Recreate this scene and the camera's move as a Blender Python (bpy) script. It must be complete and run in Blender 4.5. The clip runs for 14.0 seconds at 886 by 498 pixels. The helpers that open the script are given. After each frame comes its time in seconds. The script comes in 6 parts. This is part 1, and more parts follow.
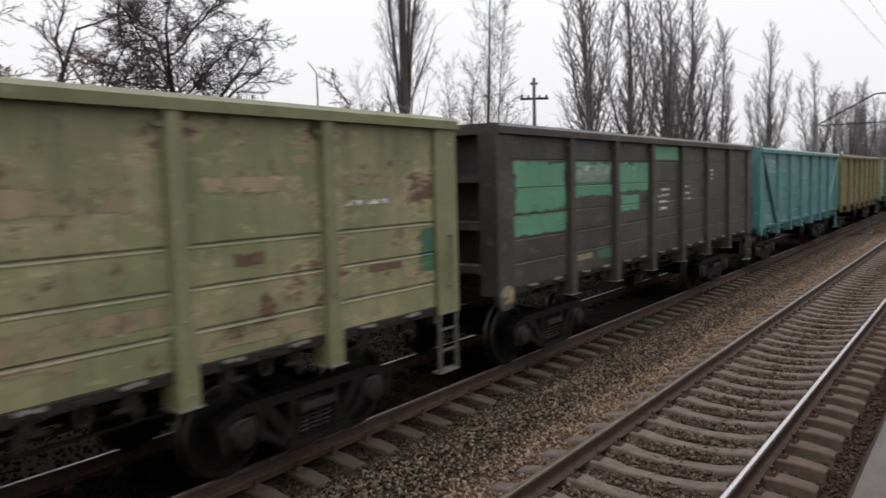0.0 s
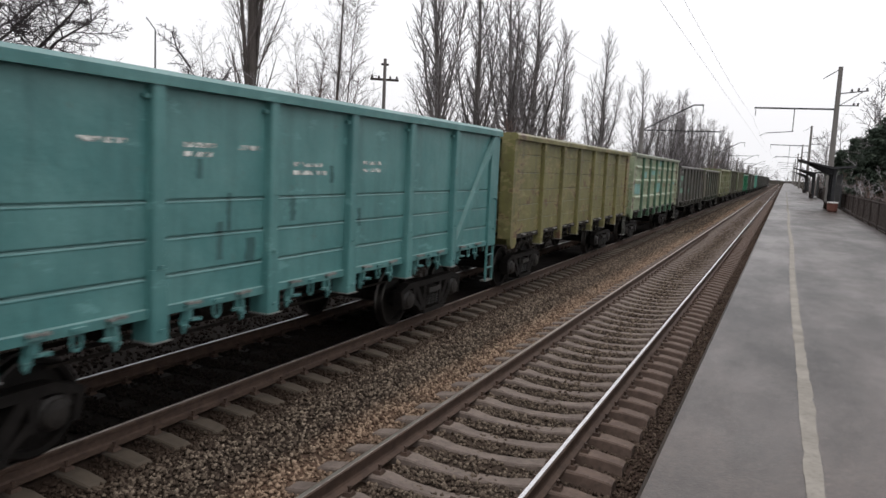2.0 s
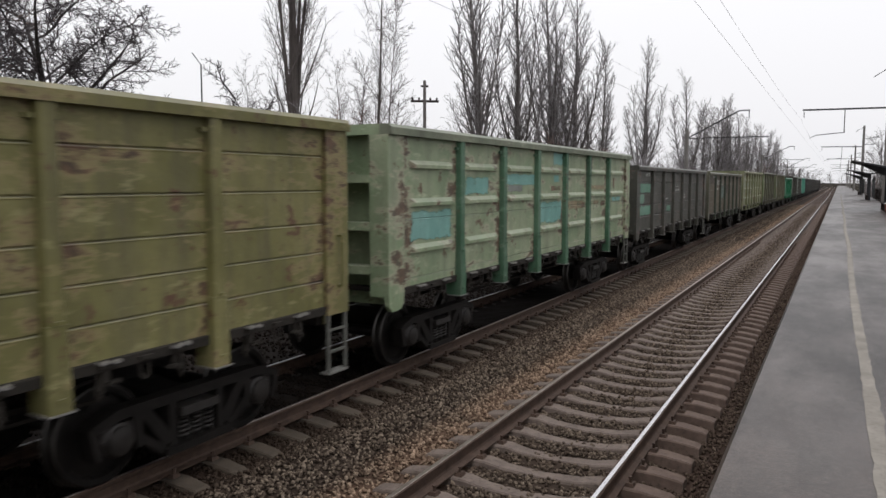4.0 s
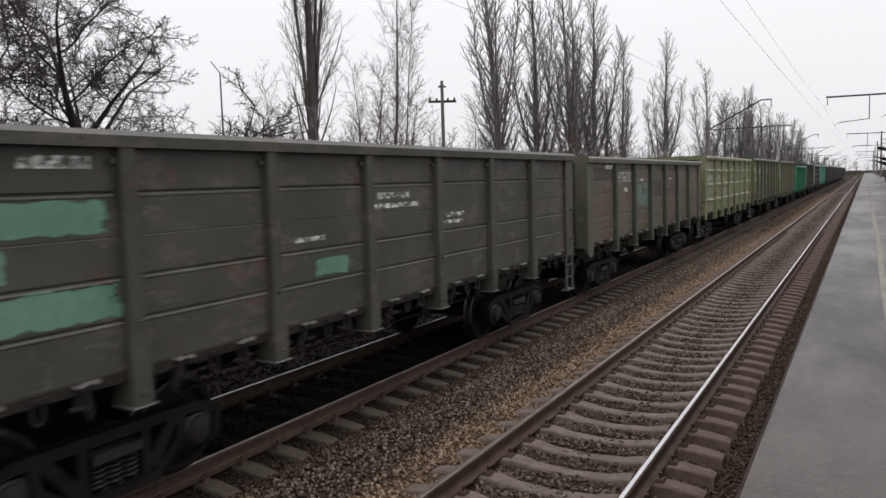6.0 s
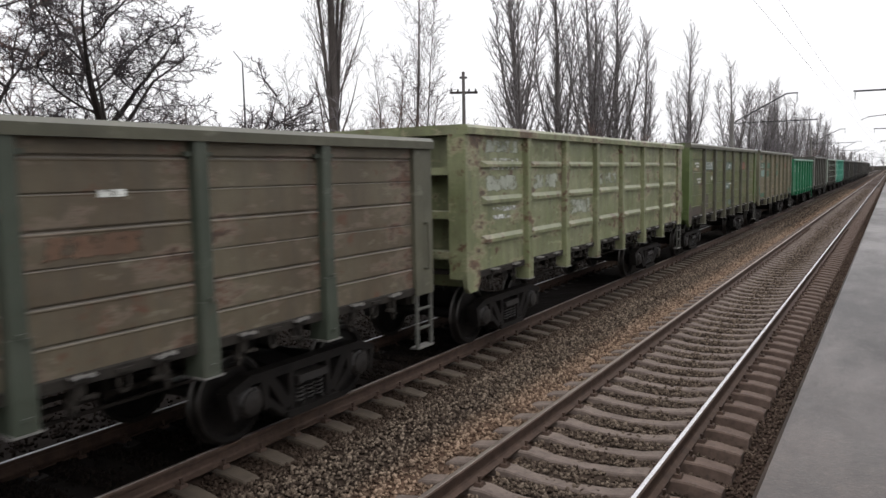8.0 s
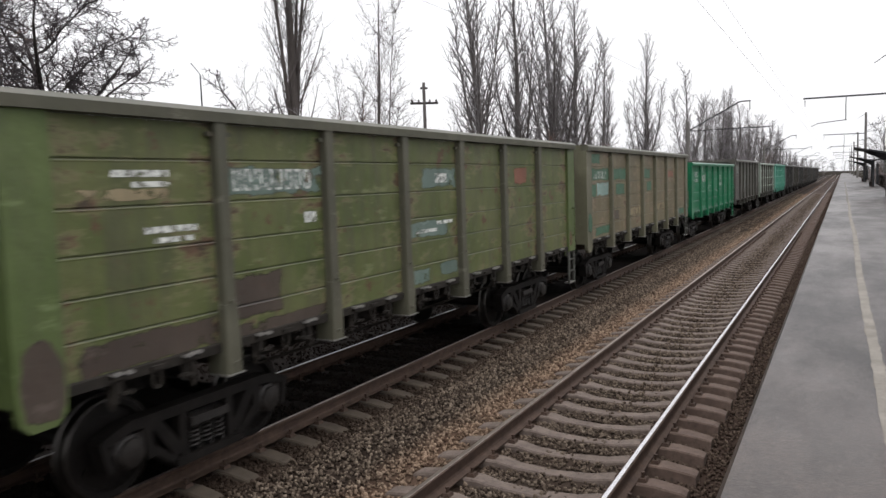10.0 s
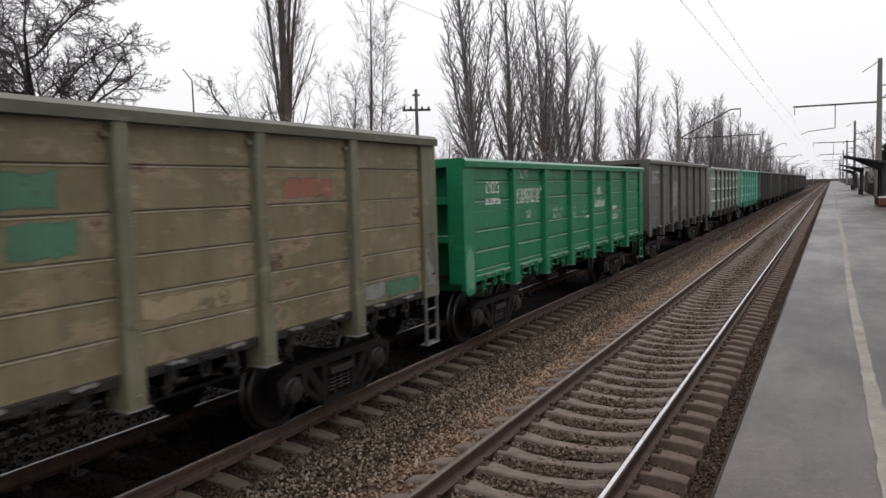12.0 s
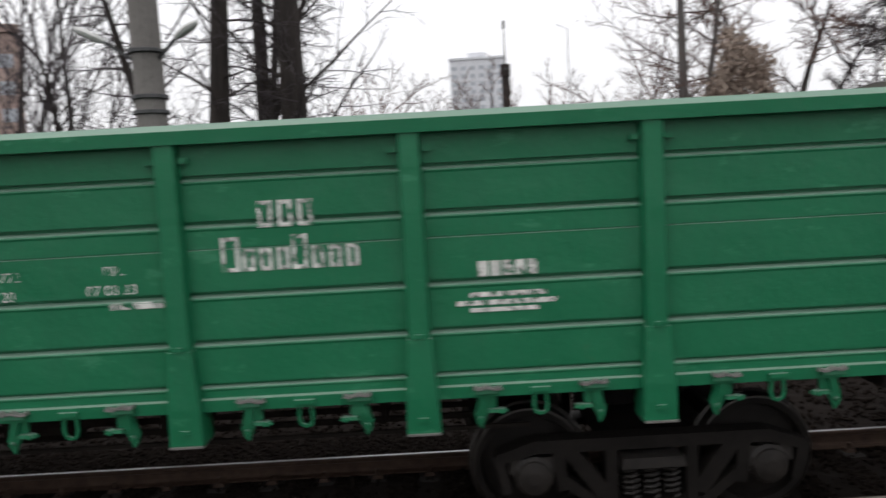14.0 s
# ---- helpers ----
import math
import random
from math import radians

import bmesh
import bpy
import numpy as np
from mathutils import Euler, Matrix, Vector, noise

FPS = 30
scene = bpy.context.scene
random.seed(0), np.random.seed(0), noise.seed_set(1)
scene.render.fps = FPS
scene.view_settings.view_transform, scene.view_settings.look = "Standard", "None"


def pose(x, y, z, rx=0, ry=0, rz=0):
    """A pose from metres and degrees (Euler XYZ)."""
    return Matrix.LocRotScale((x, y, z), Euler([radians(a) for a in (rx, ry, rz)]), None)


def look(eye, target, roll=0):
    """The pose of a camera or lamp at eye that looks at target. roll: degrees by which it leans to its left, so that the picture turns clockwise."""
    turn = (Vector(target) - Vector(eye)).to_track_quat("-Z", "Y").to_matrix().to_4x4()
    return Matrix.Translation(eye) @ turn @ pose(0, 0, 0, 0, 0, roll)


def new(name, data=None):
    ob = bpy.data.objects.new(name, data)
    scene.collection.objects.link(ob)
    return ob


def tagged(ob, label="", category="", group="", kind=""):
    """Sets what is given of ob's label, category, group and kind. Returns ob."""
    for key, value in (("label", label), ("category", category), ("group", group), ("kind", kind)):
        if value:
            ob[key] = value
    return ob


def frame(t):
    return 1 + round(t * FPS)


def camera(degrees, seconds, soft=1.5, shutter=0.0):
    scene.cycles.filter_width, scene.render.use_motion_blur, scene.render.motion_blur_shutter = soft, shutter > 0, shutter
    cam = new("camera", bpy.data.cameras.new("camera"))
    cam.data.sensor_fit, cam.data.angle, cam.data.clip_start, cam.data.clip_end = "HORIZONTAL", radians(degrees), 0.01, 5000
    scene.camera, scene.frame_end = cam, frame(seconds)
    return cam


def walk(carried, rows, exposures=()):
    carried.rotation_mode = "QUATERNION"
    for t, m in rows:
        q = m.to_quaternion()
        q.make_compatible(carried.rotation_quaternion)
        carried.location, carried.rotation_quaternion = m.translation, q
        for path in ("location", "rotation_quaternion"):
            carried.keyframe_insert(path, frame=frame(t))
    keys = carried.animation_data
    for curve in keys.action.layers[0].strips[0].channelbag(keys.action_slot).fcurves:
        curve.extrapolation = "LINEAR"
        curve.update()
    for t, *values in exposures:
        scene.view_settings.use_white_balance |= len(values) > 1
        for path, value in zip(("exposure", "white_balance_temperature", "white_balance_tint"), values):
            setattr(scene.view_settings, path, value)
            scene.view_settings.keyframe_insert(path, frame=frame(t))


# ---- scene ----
# z = 0 is the top of the rails, y runs along the line away from the camera, x to the right
EYE_Z = 2.81
NEAR_AXIS, TRAIN_AXIS, HALF_GAUGE = -2.63, -6.79, 0.81
PLATFORM_EDGE, PLATFORM_Z = -0.58, 1.10

# ---- camera ----
cam = camera(61.46, 14.0, 1.5, 0.2)
PATH = [
    (0.0, 84.89, 1.52, 36.34), (0.2, 85.19, 2.18, 32.75), (0.5, 85.65, 1.52, 29.48), (1.0, 85.55, 1.66, 27.18),
    (1.5, 83.73, -1.67, 26.15), (2.0, 83.49, -2.66, 24.61), (2.5, 83.97, -0.03, 27.19), (2.7, 84.42, -0.08, 27.78),
    (4.8, 84.9, 0.02, 28.0), (5.0, 84.59, -0.15, 28.78), (5.5, 84.58, 0.33, 28.75), (6.0, 84.87, 1.71, 29.43),
    (6.5, 84.29, 1.58, 29.53), (7.0, 83.76, 1.29, 28.97), (7.5, 83.7, 0.98, 29.82), (7.7, 84.15, 1.11, 31.1),
    (10.0, 84.95, 1.89, 28.08), (10.5, 85.23, 1.72, 27.85), (11.0, 85.29, 1.71, 28.05), (11.5, 85.48, 1.82, 28.39),
    (12.0, 85.44, 1.73, 27.47), (12.5, 85.46, 1.92, 28.59), (13.0, 84.54, 1.6, 34.3), (13.2, 85.25, 1.95, 43.15),
    (13.4, 84.44, 1.92, 55.6), (13.5, 84.55, 2.0, 62.3), (13.6, 85.02, 2.14, 68.8), (13.8, 85.2, 2.85, 80.6),
    (14.0, 84.9, 3.1, 89.45)]
EXPOSURES = [(0.0, -0.06), (0.5, 0.0), (1.0, -0.06), (2.0, 0.07), (2.5, -0.04), (5.0, -0.06), (6.0, -0.1), (7.0, 0.16), (10.0, 0.21), (11.0, 0.14), (12.0, 0.0), (12.5, -0.05), (13.0, -0.15), (13.5, 0.0), (14.0, 0.06)]
walk(cam, [(t, pose(0, 0, EYE_Z, rx, ry, rz)) for t, rx, ry, rz in PATH], EXPOSURES)

# ---- light: an overcast winter sky ----
SUN_UP, SUN_ROUND = 72, 135
sky_world = bpy.data.worlds.new("overcast_sky")
scene.world = sky_world
sky_world.use_nodes = True
wn = sky_world.node_tree.nodes
wl = sky_world.node_tree.links
wn.clear()
sky_tex = wn.new("ShaderNodeTexSky")
sky_tex.sky_type, sky_tex.sun_disc = "NISHITA", False
sky_tex.sun_elevation, sky_tex.sun_rotation = radians(SUN_UP), radians(SUN_ROUND)
sky_tex.air_density, sky_tex.dust_density = 1.5, 6.0
grey = wn.new("ShaderNodeHueSaturation")
grey.inputs["Saturation"].default_value = 0.25
cloud = wn.new("ShaderNodeMix")
cloud.data_type = "RGBA"
cloud.inputs[0].default_value = 0.86
cloud.inputs[7].default_value = (11.0, 10.95, 11.3, 1)
back = wn.new("ShaderNodeBackground")
back.inputs["Strength"].default_value = 0.10
wout = wn.new("ShaderNodeOutputWorld")
wl.new(sky_tex.outputs[0], grey.inputs["Color"])
wl.new(grey.outputs[0], cloud.inputs[6])
# an overcast sky is brighter overhead than at the horizon
dome = wn.new("ShaderNodeTexCoord")
dome_axes = wn.new("ShaderNodeSeparateXYZ")
height_of_sky = wn.new("ShaderNodeMapRange")
height_of_sky.inputs["From Min"].default_value, height_of_sky.inputs["From Max"].default_value = 0.0, 1.0
height_of_sky.inputs["To Min"].default_value, height_of_sky.inputs["To Max"].default_value = 0.93, 1.42
lift_sky = wn.new("ShaderNodeVectorMath")
lift_sky.operation = "SCALE"
wl.new(dome.outputs["Generated"], dome_axes.inputs[0])
wl.new(dome_axes.outputs["Z"], height_of_sky.inputs["Value"])
wl.new(cloud.outputs[2], lift_sky.inputs[0])
wl.new(height_of_sky.outputs[0], lift_sky.inputs["Scale"])
wl.new(lift_sky.outputs[0], back.inputs["Color"])
wl.new(back.outputs[0], wout.inputs["Surface"])
sun = new("sun", bpy.data.lights.new("sun", "SUN"))
sun.data.energy, sun.data.angle, sun.data.color = 0.75, radians(40), (1.0, 0.97, 0.93)
sun.matrix_world = look((9, -9, 40), (0, 0, 0))


# ---- materials ----
def material(name):
    m = bpy.data.materials.new(name)
    m.use_nodes = True
    nt = m.node_tree
    return m, nt, nt.nodes["Principled BSDF"]


def noise_node(nt, scale, detail=5.0, rough=0.6, stretch=(1, 1, 1), per_object=True):
    """Noise in the object's own metres, shifted by the object's random number."""
    tc = nt.nodes.new("ShaderNodeTexCoord")
    mp = nt.nodes.new("ShaderNodeMapping")
    mp.inputs["Scale"].default_value = stretch
    nt.links.new(tc.outputs["Object"], mp.inputs["Vector"])
    if per_object:
        info = nt.nodes.new("ShaderNodeObjectInfo")
        mul = nt.nodes.new("ShaderNodeMath")
        mul.operation = "MULTIPLY"
        mul.inputs[1].default_value = 37.0
        nt.links.new(info.outputs["Random"], mul.inputs[0])
        nt.links.new(mul.outputs[0], mp.inputs["Location"])
    n = nt.nodes.new("ShaderNodeTexNoise")
    n.inputs["Scale"].default_value, n.inputs["Detail"].default_value = scale, detail
    n.inputs["Roughness"].default_value = rough
    nt.links.new(mp.outputs[0], n.inputs["Vector"])
    return n.outputs["Fac"]


def ramp(nt, fac, a, b):
    """0 below a, 1 above b."""
    r = nt.nodes.new("ShaderNodeMapRange")
    r.inputs["From Min"].default_value, r.inputs["From Max"].default_value = a, b
    nt.links.new(fac, r.inputs["Value"])
    return r.outputs["Result"]


def scaled(nt, fac, k):
    r = nt.nodes.new("ShaderNodeMath")
    r.operation = "MULTIPLY"
    r.inputs[1].default_value = k
    nt.links.new(fac, r.inputs[0])
    return r.outputs[0]


def mix(nt, fac, a, b):
    n = nt.nodes.new("ShaderNodeMix")
    n.data_type = "RGBA"
    if isinstance(fac, float):
        n.inputs[0].default_value = fac
    else:
        nt.links.new(fac, n.inputs[0])
    for k, v in ((6, a), (7, b)):
        if isinstance(v, tuple):
            n.inputs[k].default_value = (*v, 1)
        else:
            nt.links.new(v, n.inputs[k])
    return n.outputs[2]


def bump(nt, bsdf, fac, strength, distance=0.01):
    b = nt.nodes.new("ShaderNodeBump")
    b.inputs["Strength"].default_value, b.inputs["Distance"].default_value = strength, distance
    nt.links.new(fac, b.inputs["Height"])
    nt.links.new(b.outputs[0], bsdf.inputs["Normal"])


def paint(name, base, faded, rust=0.3, dirt=0.4, rust_col=(0.09, 0.045, 0.028), dirt_col=(0.055, 0.048, 0.04), gloss=0.3, rough=0.55, ledge_glint=0.22, worn_through=0.0, seam=0.0):
    """Old wagon paint: faded areas, streaks of grime running down, blotches of rust."""
    m, nt, bs = material(name)
    base, faded = tuple(c * 0.60 for c in base), tuple(c * 0.72 for c in faded)
    col = mix(nt, ramp(nt, noise_node(nt, 1.1, 3), 0.35, 0.7), base, faded)
    streak = ramp(nt, noise_node(nt, 2.2, 6, 0.65, (1, 2.2, 0.28)), 0.44, 0.72)
    col = mix(nt, scaled(nt, streak, dirt), col, dirt_col)
    edge = 0.645 - 0.11 * rust
    col = mix(nt, scaled(nt, ramp(nt, noise_node(nt, 2.3, 8, 0.72), edge, edge + 0.045), min(0.95, rust * 2.2)), col, rust_col)
    if seam:
        # rust breaks out along the welds beside the posts, with pale bare primer round it
        tc = nt.nodes.new("ShaderNodeTexCoord")
        ax = nt.nodes.new("ShaderNodeSeparateXYZ")
        nt.links.new(tc.outputs["Object"], ax.inputs[0])
        wave = nt.nodes.new("ShaderNodeMath")
        wave.operation = "PINGPONG"
        wave.inputs[1].default_value = BAY / 2
        shift = nt.nodes.new("ShaderNodeMath")
        shift.operation = "ADD"
        shift.inputs[1].default_value = 5.5 * BAY
        nt.links.new(ax.outputs["Y"], shift.inputs[0])
        nt.links.new(shift.outputs[0], wave.inputs[0])
        close = nt.nodes.new("ShaderNodeMapRange")
        close.inputs["From Min"].default_value, close.inputs["From Max"].default_value = 0.62, 0.1
        close.inputs["To Max"].default_value = 0.13 * seam
        nt.links.new(wave.outputs[0], close.inputs["Value"])
        total = nt.nodes.new("ShaderNodeMath")
        total.operation = "ADD"
        nt.links.new(noise_node(nt, 1.9, 8, 0.68, (1, 0.75, 1.9)), total.inputs[0])
        nt.links.new(close.outputs[0], total.inputs[1])
        primer = tuple(min(0.42, 0.025 + 1.35 * c * k) for c, k in zip(faded, (1.08, 0.92, 1.0)))
        col = mix(nt, scaled(nt, ramp(nt, total.outputs[0], 0.58, 0.64), 0.55), col, primer)
        col = mix(nt, scaled(nt, ramp(nt, total.outputs[0], 0.63, 0.70), 0.9), col, mix(nt, ramp(nt, noise_node(nt, 9, 5), 0.4, 0.6), (0.04, 0.024, 0.017), (0.105, 0.056, 0.037)))
    worn = tuple(min(0.5, c * 1.35 + 0.03) for c in faded)
    col = mix(nt, scaled(nt, ramp(nt, noise_node(nt, 3.1, 7, 0.7, (1, 0.6, 1.6)), 0.6, 0.66), 0.55), col, worn)
    grain = noise_node(nt, 26, 4)
    col = mix(nt, scaled(nt, ramp(nt, grain, 0.45, 0.8), 0.22), col, dirt_col)
    nt.links.new(col, bs.inputs["Base Color"])
    bs.inputs["Roughness"].default_value = rough
    bs.inputs["Specular IOR Level"].default_value = gloss
    speck = ramp(nt, noise_node(nt, 8, 6, 0.75), 0.635 - 0.06 * rust, 0.665)
    col = mix(nt, scaled(nt, speck, min(0.8, 0.1 + rust * 1.3)), col, rust_col)
    # upward-facing ledges are painted paler as highlights from the sky
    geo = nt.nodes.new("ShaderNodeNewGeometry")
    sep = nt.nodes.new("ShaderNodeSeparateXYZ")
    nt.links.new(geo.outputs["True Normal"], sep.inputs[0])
    col = mix(nt, scaled(nt, ramp(nt, sep.outputs["Z"], 0.3, 0.6), ledge_glint), col, tuple(0.30 + 0.45 * c for c in faded))
    if worn_through:
        # a worn coat frays towards its edges
        span = nt.nodes.new("ShaderNodeTexCoord")
        axes = nt.nodes.new("ShaderNodeSeparateXYZ")
        nt.links.new(span.outputs["Generated"], axes.inputs[0])
        fringe = None
        for axis, reach in (("Y", 0.10), ("Z", 0.16)):
            fold = nt.nodes.new("ShaderNodeMath")
            fold.operation = "PINGPONG"
            fold.inputs[1].default_value = 0.5
            nt.links.new(axes.outputs[axis], fold.inputs[0])
            inner = ramp(nt, fold.outputs[0], 0.0, reach)
            if fringe is not None:
                least = nt.nodes.new("ShaderNodeMath")
                least.operation = "MINIMUM"
                nt.links.new(fringe, least.inputs[0])
                nt.links.new(inner, least.inputs[1])
                inner = least.outputs[0]
            fringe = inner
        held = nt.nodes.new("ShaderNodeMath")
        held.operation = "MULTIPLY_ADD"
        held.inputs[1].default_value = 0.22
        nt.links.new(fringe, held.inputs[0])
        nt.links.new(noise_node(nt, 3.4, 8, 0.72), held.inputs[2])
        nt.links.new(ramp(nt, held.outputs[0], worn_through + 0.2, worn_through + 0.27), bs.inputs["Alpha"])
    nt.links.new(col, bs.inputs["Base Color"])
    dents = nt.nodes.new("ShaderNodeMath")
    dents.operation = "MULTIPLY_ADD"
    dents.inputs[1].default_value = 5.0
    nt.links.new(noise_node(nt, 1.6, 2), dents.inputs[0])
    nt.links.new(noise_node(nt, 14, 4), dents.inputs[2])
    bump(nt, bs, dents.outputs[0], 0.35, 0.014)
    return m


def plain(name, a, b, scale=4.0, rough=0.8, metal=0.0, bump_k=0.3, bump_d=0.01, detail=6.0, stretch=(1, 1, 1), gloss=0.25):
    m, nt, bs = material(name)
    big = ramp(nt, noise_node(nt, scale, detail, 0.65, stretch), 0.3, 0.7)
    col = mix(nt, big, a, b)
    dark = tuple(c * 0.55 for c in a)
    col = mix(nt, scaled(nt, ramp(nt, noise_node(nt, scale * 9, 4), 0.5, 0.8), 0.5), col, dark)
    nt.links.new(col, bs.inputs["Base Color"])
    bs.inputs["Roughness"].default_value, bs.inputs["Metallic"].default_value = rough, metal
    bs.inputs["Specular IOR Level"].default_value = gloss
    if bump_k:
        bump(nt, bs, noise_node(nt, scale * 6, 5), bump_k, bump_d)
    return m


def stones_material(name="crushed_stone", loose=True):
    """Crushed stone; the bed between the loose lumps is finer, grained, and coloured dark as shaded gaps."""
    m, nt, bs = material(name)
    geo = nt.nodes.new("ShaderNodeNewGeometry")
    cr = nt.nodes.new("ShaderNodeValToRGB")
    cr.color_ramp.elements[0].color = (0.040, 0.029, 0.023, 1)
    cr.color_ramp.elements[1].color = (0.215, 0.172, 0.134, 1)
    e = cr.color_ramp.elements.new(0.55)
    e.color = (0.09, 0.07, 0.054, 1)
    pick = geo.outputs["Random Per Island"] if loose else ramp(nt, noise_node(nt, 38, 5, 0.7, per_object=False), 0.25, 0.85)
    nt.links.new(pick, cr.inputs[0])
    # dark grain stands in for shade between the lumps
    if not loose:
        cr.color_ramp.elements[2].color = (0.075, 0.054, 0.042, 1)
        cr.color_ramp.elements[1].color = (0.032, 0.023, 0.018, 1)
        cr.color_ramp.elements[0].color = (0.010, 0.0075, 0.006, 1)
    # brake dust and rust lie in a long drift beside the far rail of the near track
    sep = nt.nodes.new("ShaderNodeSeparateXYZ")
    tc = nt.nodes.new("ShaderNodeTexCoord")
    nt.links.new(tc.outputs["Object"], sep.inputs[0])
    away = nt.nodes.new("ShaderNodeMath")
    away.operation = "ADD"
    away.inputs[1].default_value = 3.86
    nt.links.new(sep.outputs["X"], away.inputs[0])
    gap = nt.nodes.new("ShaderNodeMath")
    gap.operation = "ABSOLUTE"
    nt.links.new(away.outputs[0], gap.inputs[0])
    near = nt.nodes.new("ShaderNodeMapRange")
    near.inputs["From Min"].default_value, near.inputs["From Max"].default_value = 0.62, 0.2
    nt.links.new(gap.outputs[0], near.inputs["Value"])
    both = nt.nodes.new("ShaderNodeMath")
    both.operation = "MULTIPLY"
    nt.links.new(near.outputs[0], both.inputs[0])
    nt.links.new(ramp(nt, noise_node(nt, 0.9, 6, 0.7, per_object=False), 0.24, 0.46), both.inputs[1])
    drift = mix(nt, pick, (0.085, 0.05, 0.034), (0.41, 0.292, 0.208) if loose else (0.17, 0.11, 0.078))
    col = mix(nt, scaled(nt, both.outputs[0], 0.85), cr.outputs[0], drift)
    col = mix(nt, scaled(nt, ramp(nt, noise_node(nt, 0.5, 4, per_object=False), 0.5, 0.7), 0.3), col, (0.06, 0.038, 0.027))
    # train's shade painted in over grease and coal dust; brake dust between near rails
    for centre, half, k, ground_tint in ((-9.25, 3.6, 0.95, (0.0085, 0.0063, 0.0053)), (-2.63, 1.3, 0.3, (0.062, 0.046, 0.036)), (-1.1, 0.5, 0.62, (0.05, 0.032, 0.025)), (-5.62, 0.34, 0.7, (0.034, 0.023, 0.017))):
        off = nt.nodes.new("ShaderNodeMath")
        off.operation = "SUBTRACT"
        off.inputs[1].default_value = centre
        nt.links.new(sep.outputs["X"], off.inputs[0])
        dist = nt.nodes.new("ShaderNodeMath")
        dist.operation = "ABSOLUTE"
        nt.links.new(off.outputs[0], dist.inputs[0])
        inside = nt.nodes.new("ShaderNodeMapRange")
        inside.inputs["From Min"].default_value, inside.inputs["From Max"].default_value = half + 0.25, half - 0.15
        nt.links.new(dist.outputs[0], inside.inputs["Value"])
        col = mix(nt, scaled(nt, inside.outputs[0], k), col, ground_tint)
    nt.links.new(col, bs.inputs["Base Color"])
    bs.inputs["Roughness"].default_value = 0.9
    bs.inputs["Specular IOR Level"].default_value = 0.06
    bump(nt, bs, noise_node(nt, 60, 4, per_object=False), 0.4, 0.01)
    return m


def asphalt():
    """Old platform asphalt: grey-brown, with wide damp stains, trodden pale tracks and fine grit."""
    m, nt, bs = material("platform_asphalt")
    damp = ramp(nt, noise_node(nt, 0.45, 7, 0.68, (1.6, 0.6, 1), False), 0.40, 0.60)
    col = mix(nt, damp, (0.012, 0.0085, 0.0072), (0.062, 0.046, 0.039))
    col = mix(nt, scaled(nt, ramp(nt, noise_node(nt, 1.3, 8, 0.75, (1, 0.5, 1), False), 0.47, 0.66), 0.6), col, (0.026, 0.021, 0.019))
    col = mix(nt, scaled(nt, ramp(nt, noise_node(nt, 3.5, 7, 0.7, per_object=False), 0.55, 0.72), 0.4), col, (0.10, 0.086, 0.076))
    col = mix(nt, scaled(nt, ramp(nt, noise_node(nt, 24, 8, 0.8, per_object=False), 0.45, 0.62), 0.7), col, (0.022, 0.018, 0.016))
    col = mix(nt, scaled(nt, ramp(nt, noise_node(nt, 33, 6, 0.75, (1, 0.8, 1.3), False), 0.54, 0.66), 0.5), col, (0.125, 0.10, 0.086))
    nt.links.new(col, bs.inputs["Base Color"])
    wet = nt.nodes.new("ShaderNodeMapRange")
    wet.inputs["To Min"].default_value, wet.inputs["To Max"].default_value = 0.45, 0.34
    nt.links.new(damp, wet.inputs["Value"])
    nt.links.new(wet.outputs[0], bs.inputs["Roughness"])
    bs.inputs["Specular IOR Level"].default_value = 0.3
    bump(nt, bs, noise_node(nt, 60, 4, per_object=False), 0.5, 0.004)
    return m


def oily_concrete():
    """Sleeper concrete, bare at its open end; grease and the train's painted shade blacken it from the rails inward."""
    m, nt, bs = material("oily_sleeper_concrete")
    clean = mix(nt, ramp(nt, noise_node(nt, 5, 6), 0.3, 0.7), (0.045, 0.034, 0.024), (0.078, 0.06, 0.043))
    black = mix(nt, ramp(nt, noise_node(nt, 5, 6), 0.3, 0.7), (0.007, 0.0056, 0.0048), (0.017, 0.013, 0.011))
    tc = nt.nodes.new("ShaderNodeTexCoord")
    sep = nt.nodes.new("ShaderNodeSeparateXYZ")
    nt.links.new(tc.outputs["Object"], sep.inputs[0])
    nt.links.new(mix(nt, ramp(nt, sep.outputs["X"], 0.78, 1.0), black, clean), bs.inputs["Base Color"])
    bs.inputs["Roughness"].default_value = 0.85
    bump(nt, bs, noise_node(nt, 30, 5), 0.4)
    return m


def rusty_concrete():
    """Sleeper concrete, browned by rust from the rail outward on the platform side."""
    m, nt, bs = material("rusty_sleeper_concrete")
    grey = mix(nt, ramp(nt, noise_node(nt, 5, 6), 0.3, 0.7), (0.092, 0.069, 0.058), (0.16, 0.124, 0.104))
    brown = mix(nt, ramp(nt, noise_node(nt, 7, 6), 0.3, 0.7), (0.075, 0.048, 0.037), (0.125, 0.086, 0.067))
    tc = nt.nodes.new("ShaderNodeTexCoord")
    sep = nt.nodes.new("ShaderNodeSeparateXYZ")
    nt.links.new(tc.outputs["Object"], sep.inputs[0])
    col = mix(nt, ramp(nt, sep.outputs["X"], 0.6, 0.9), grey, brown)
    col = mix(nt, scaled(nt, ramp(nt, noise_node(nt, 22, 5), 0.52, 0.7), 0.55), col, (0.035, 0.025, 0.02))
    nt.links.new(col, bs.inputs["Base Color"])
    bs.inputs["Roughness"].default_value = 0.85
    bump(nt, bs, noise_node(nt, 30, 5), 0.5)
    return m


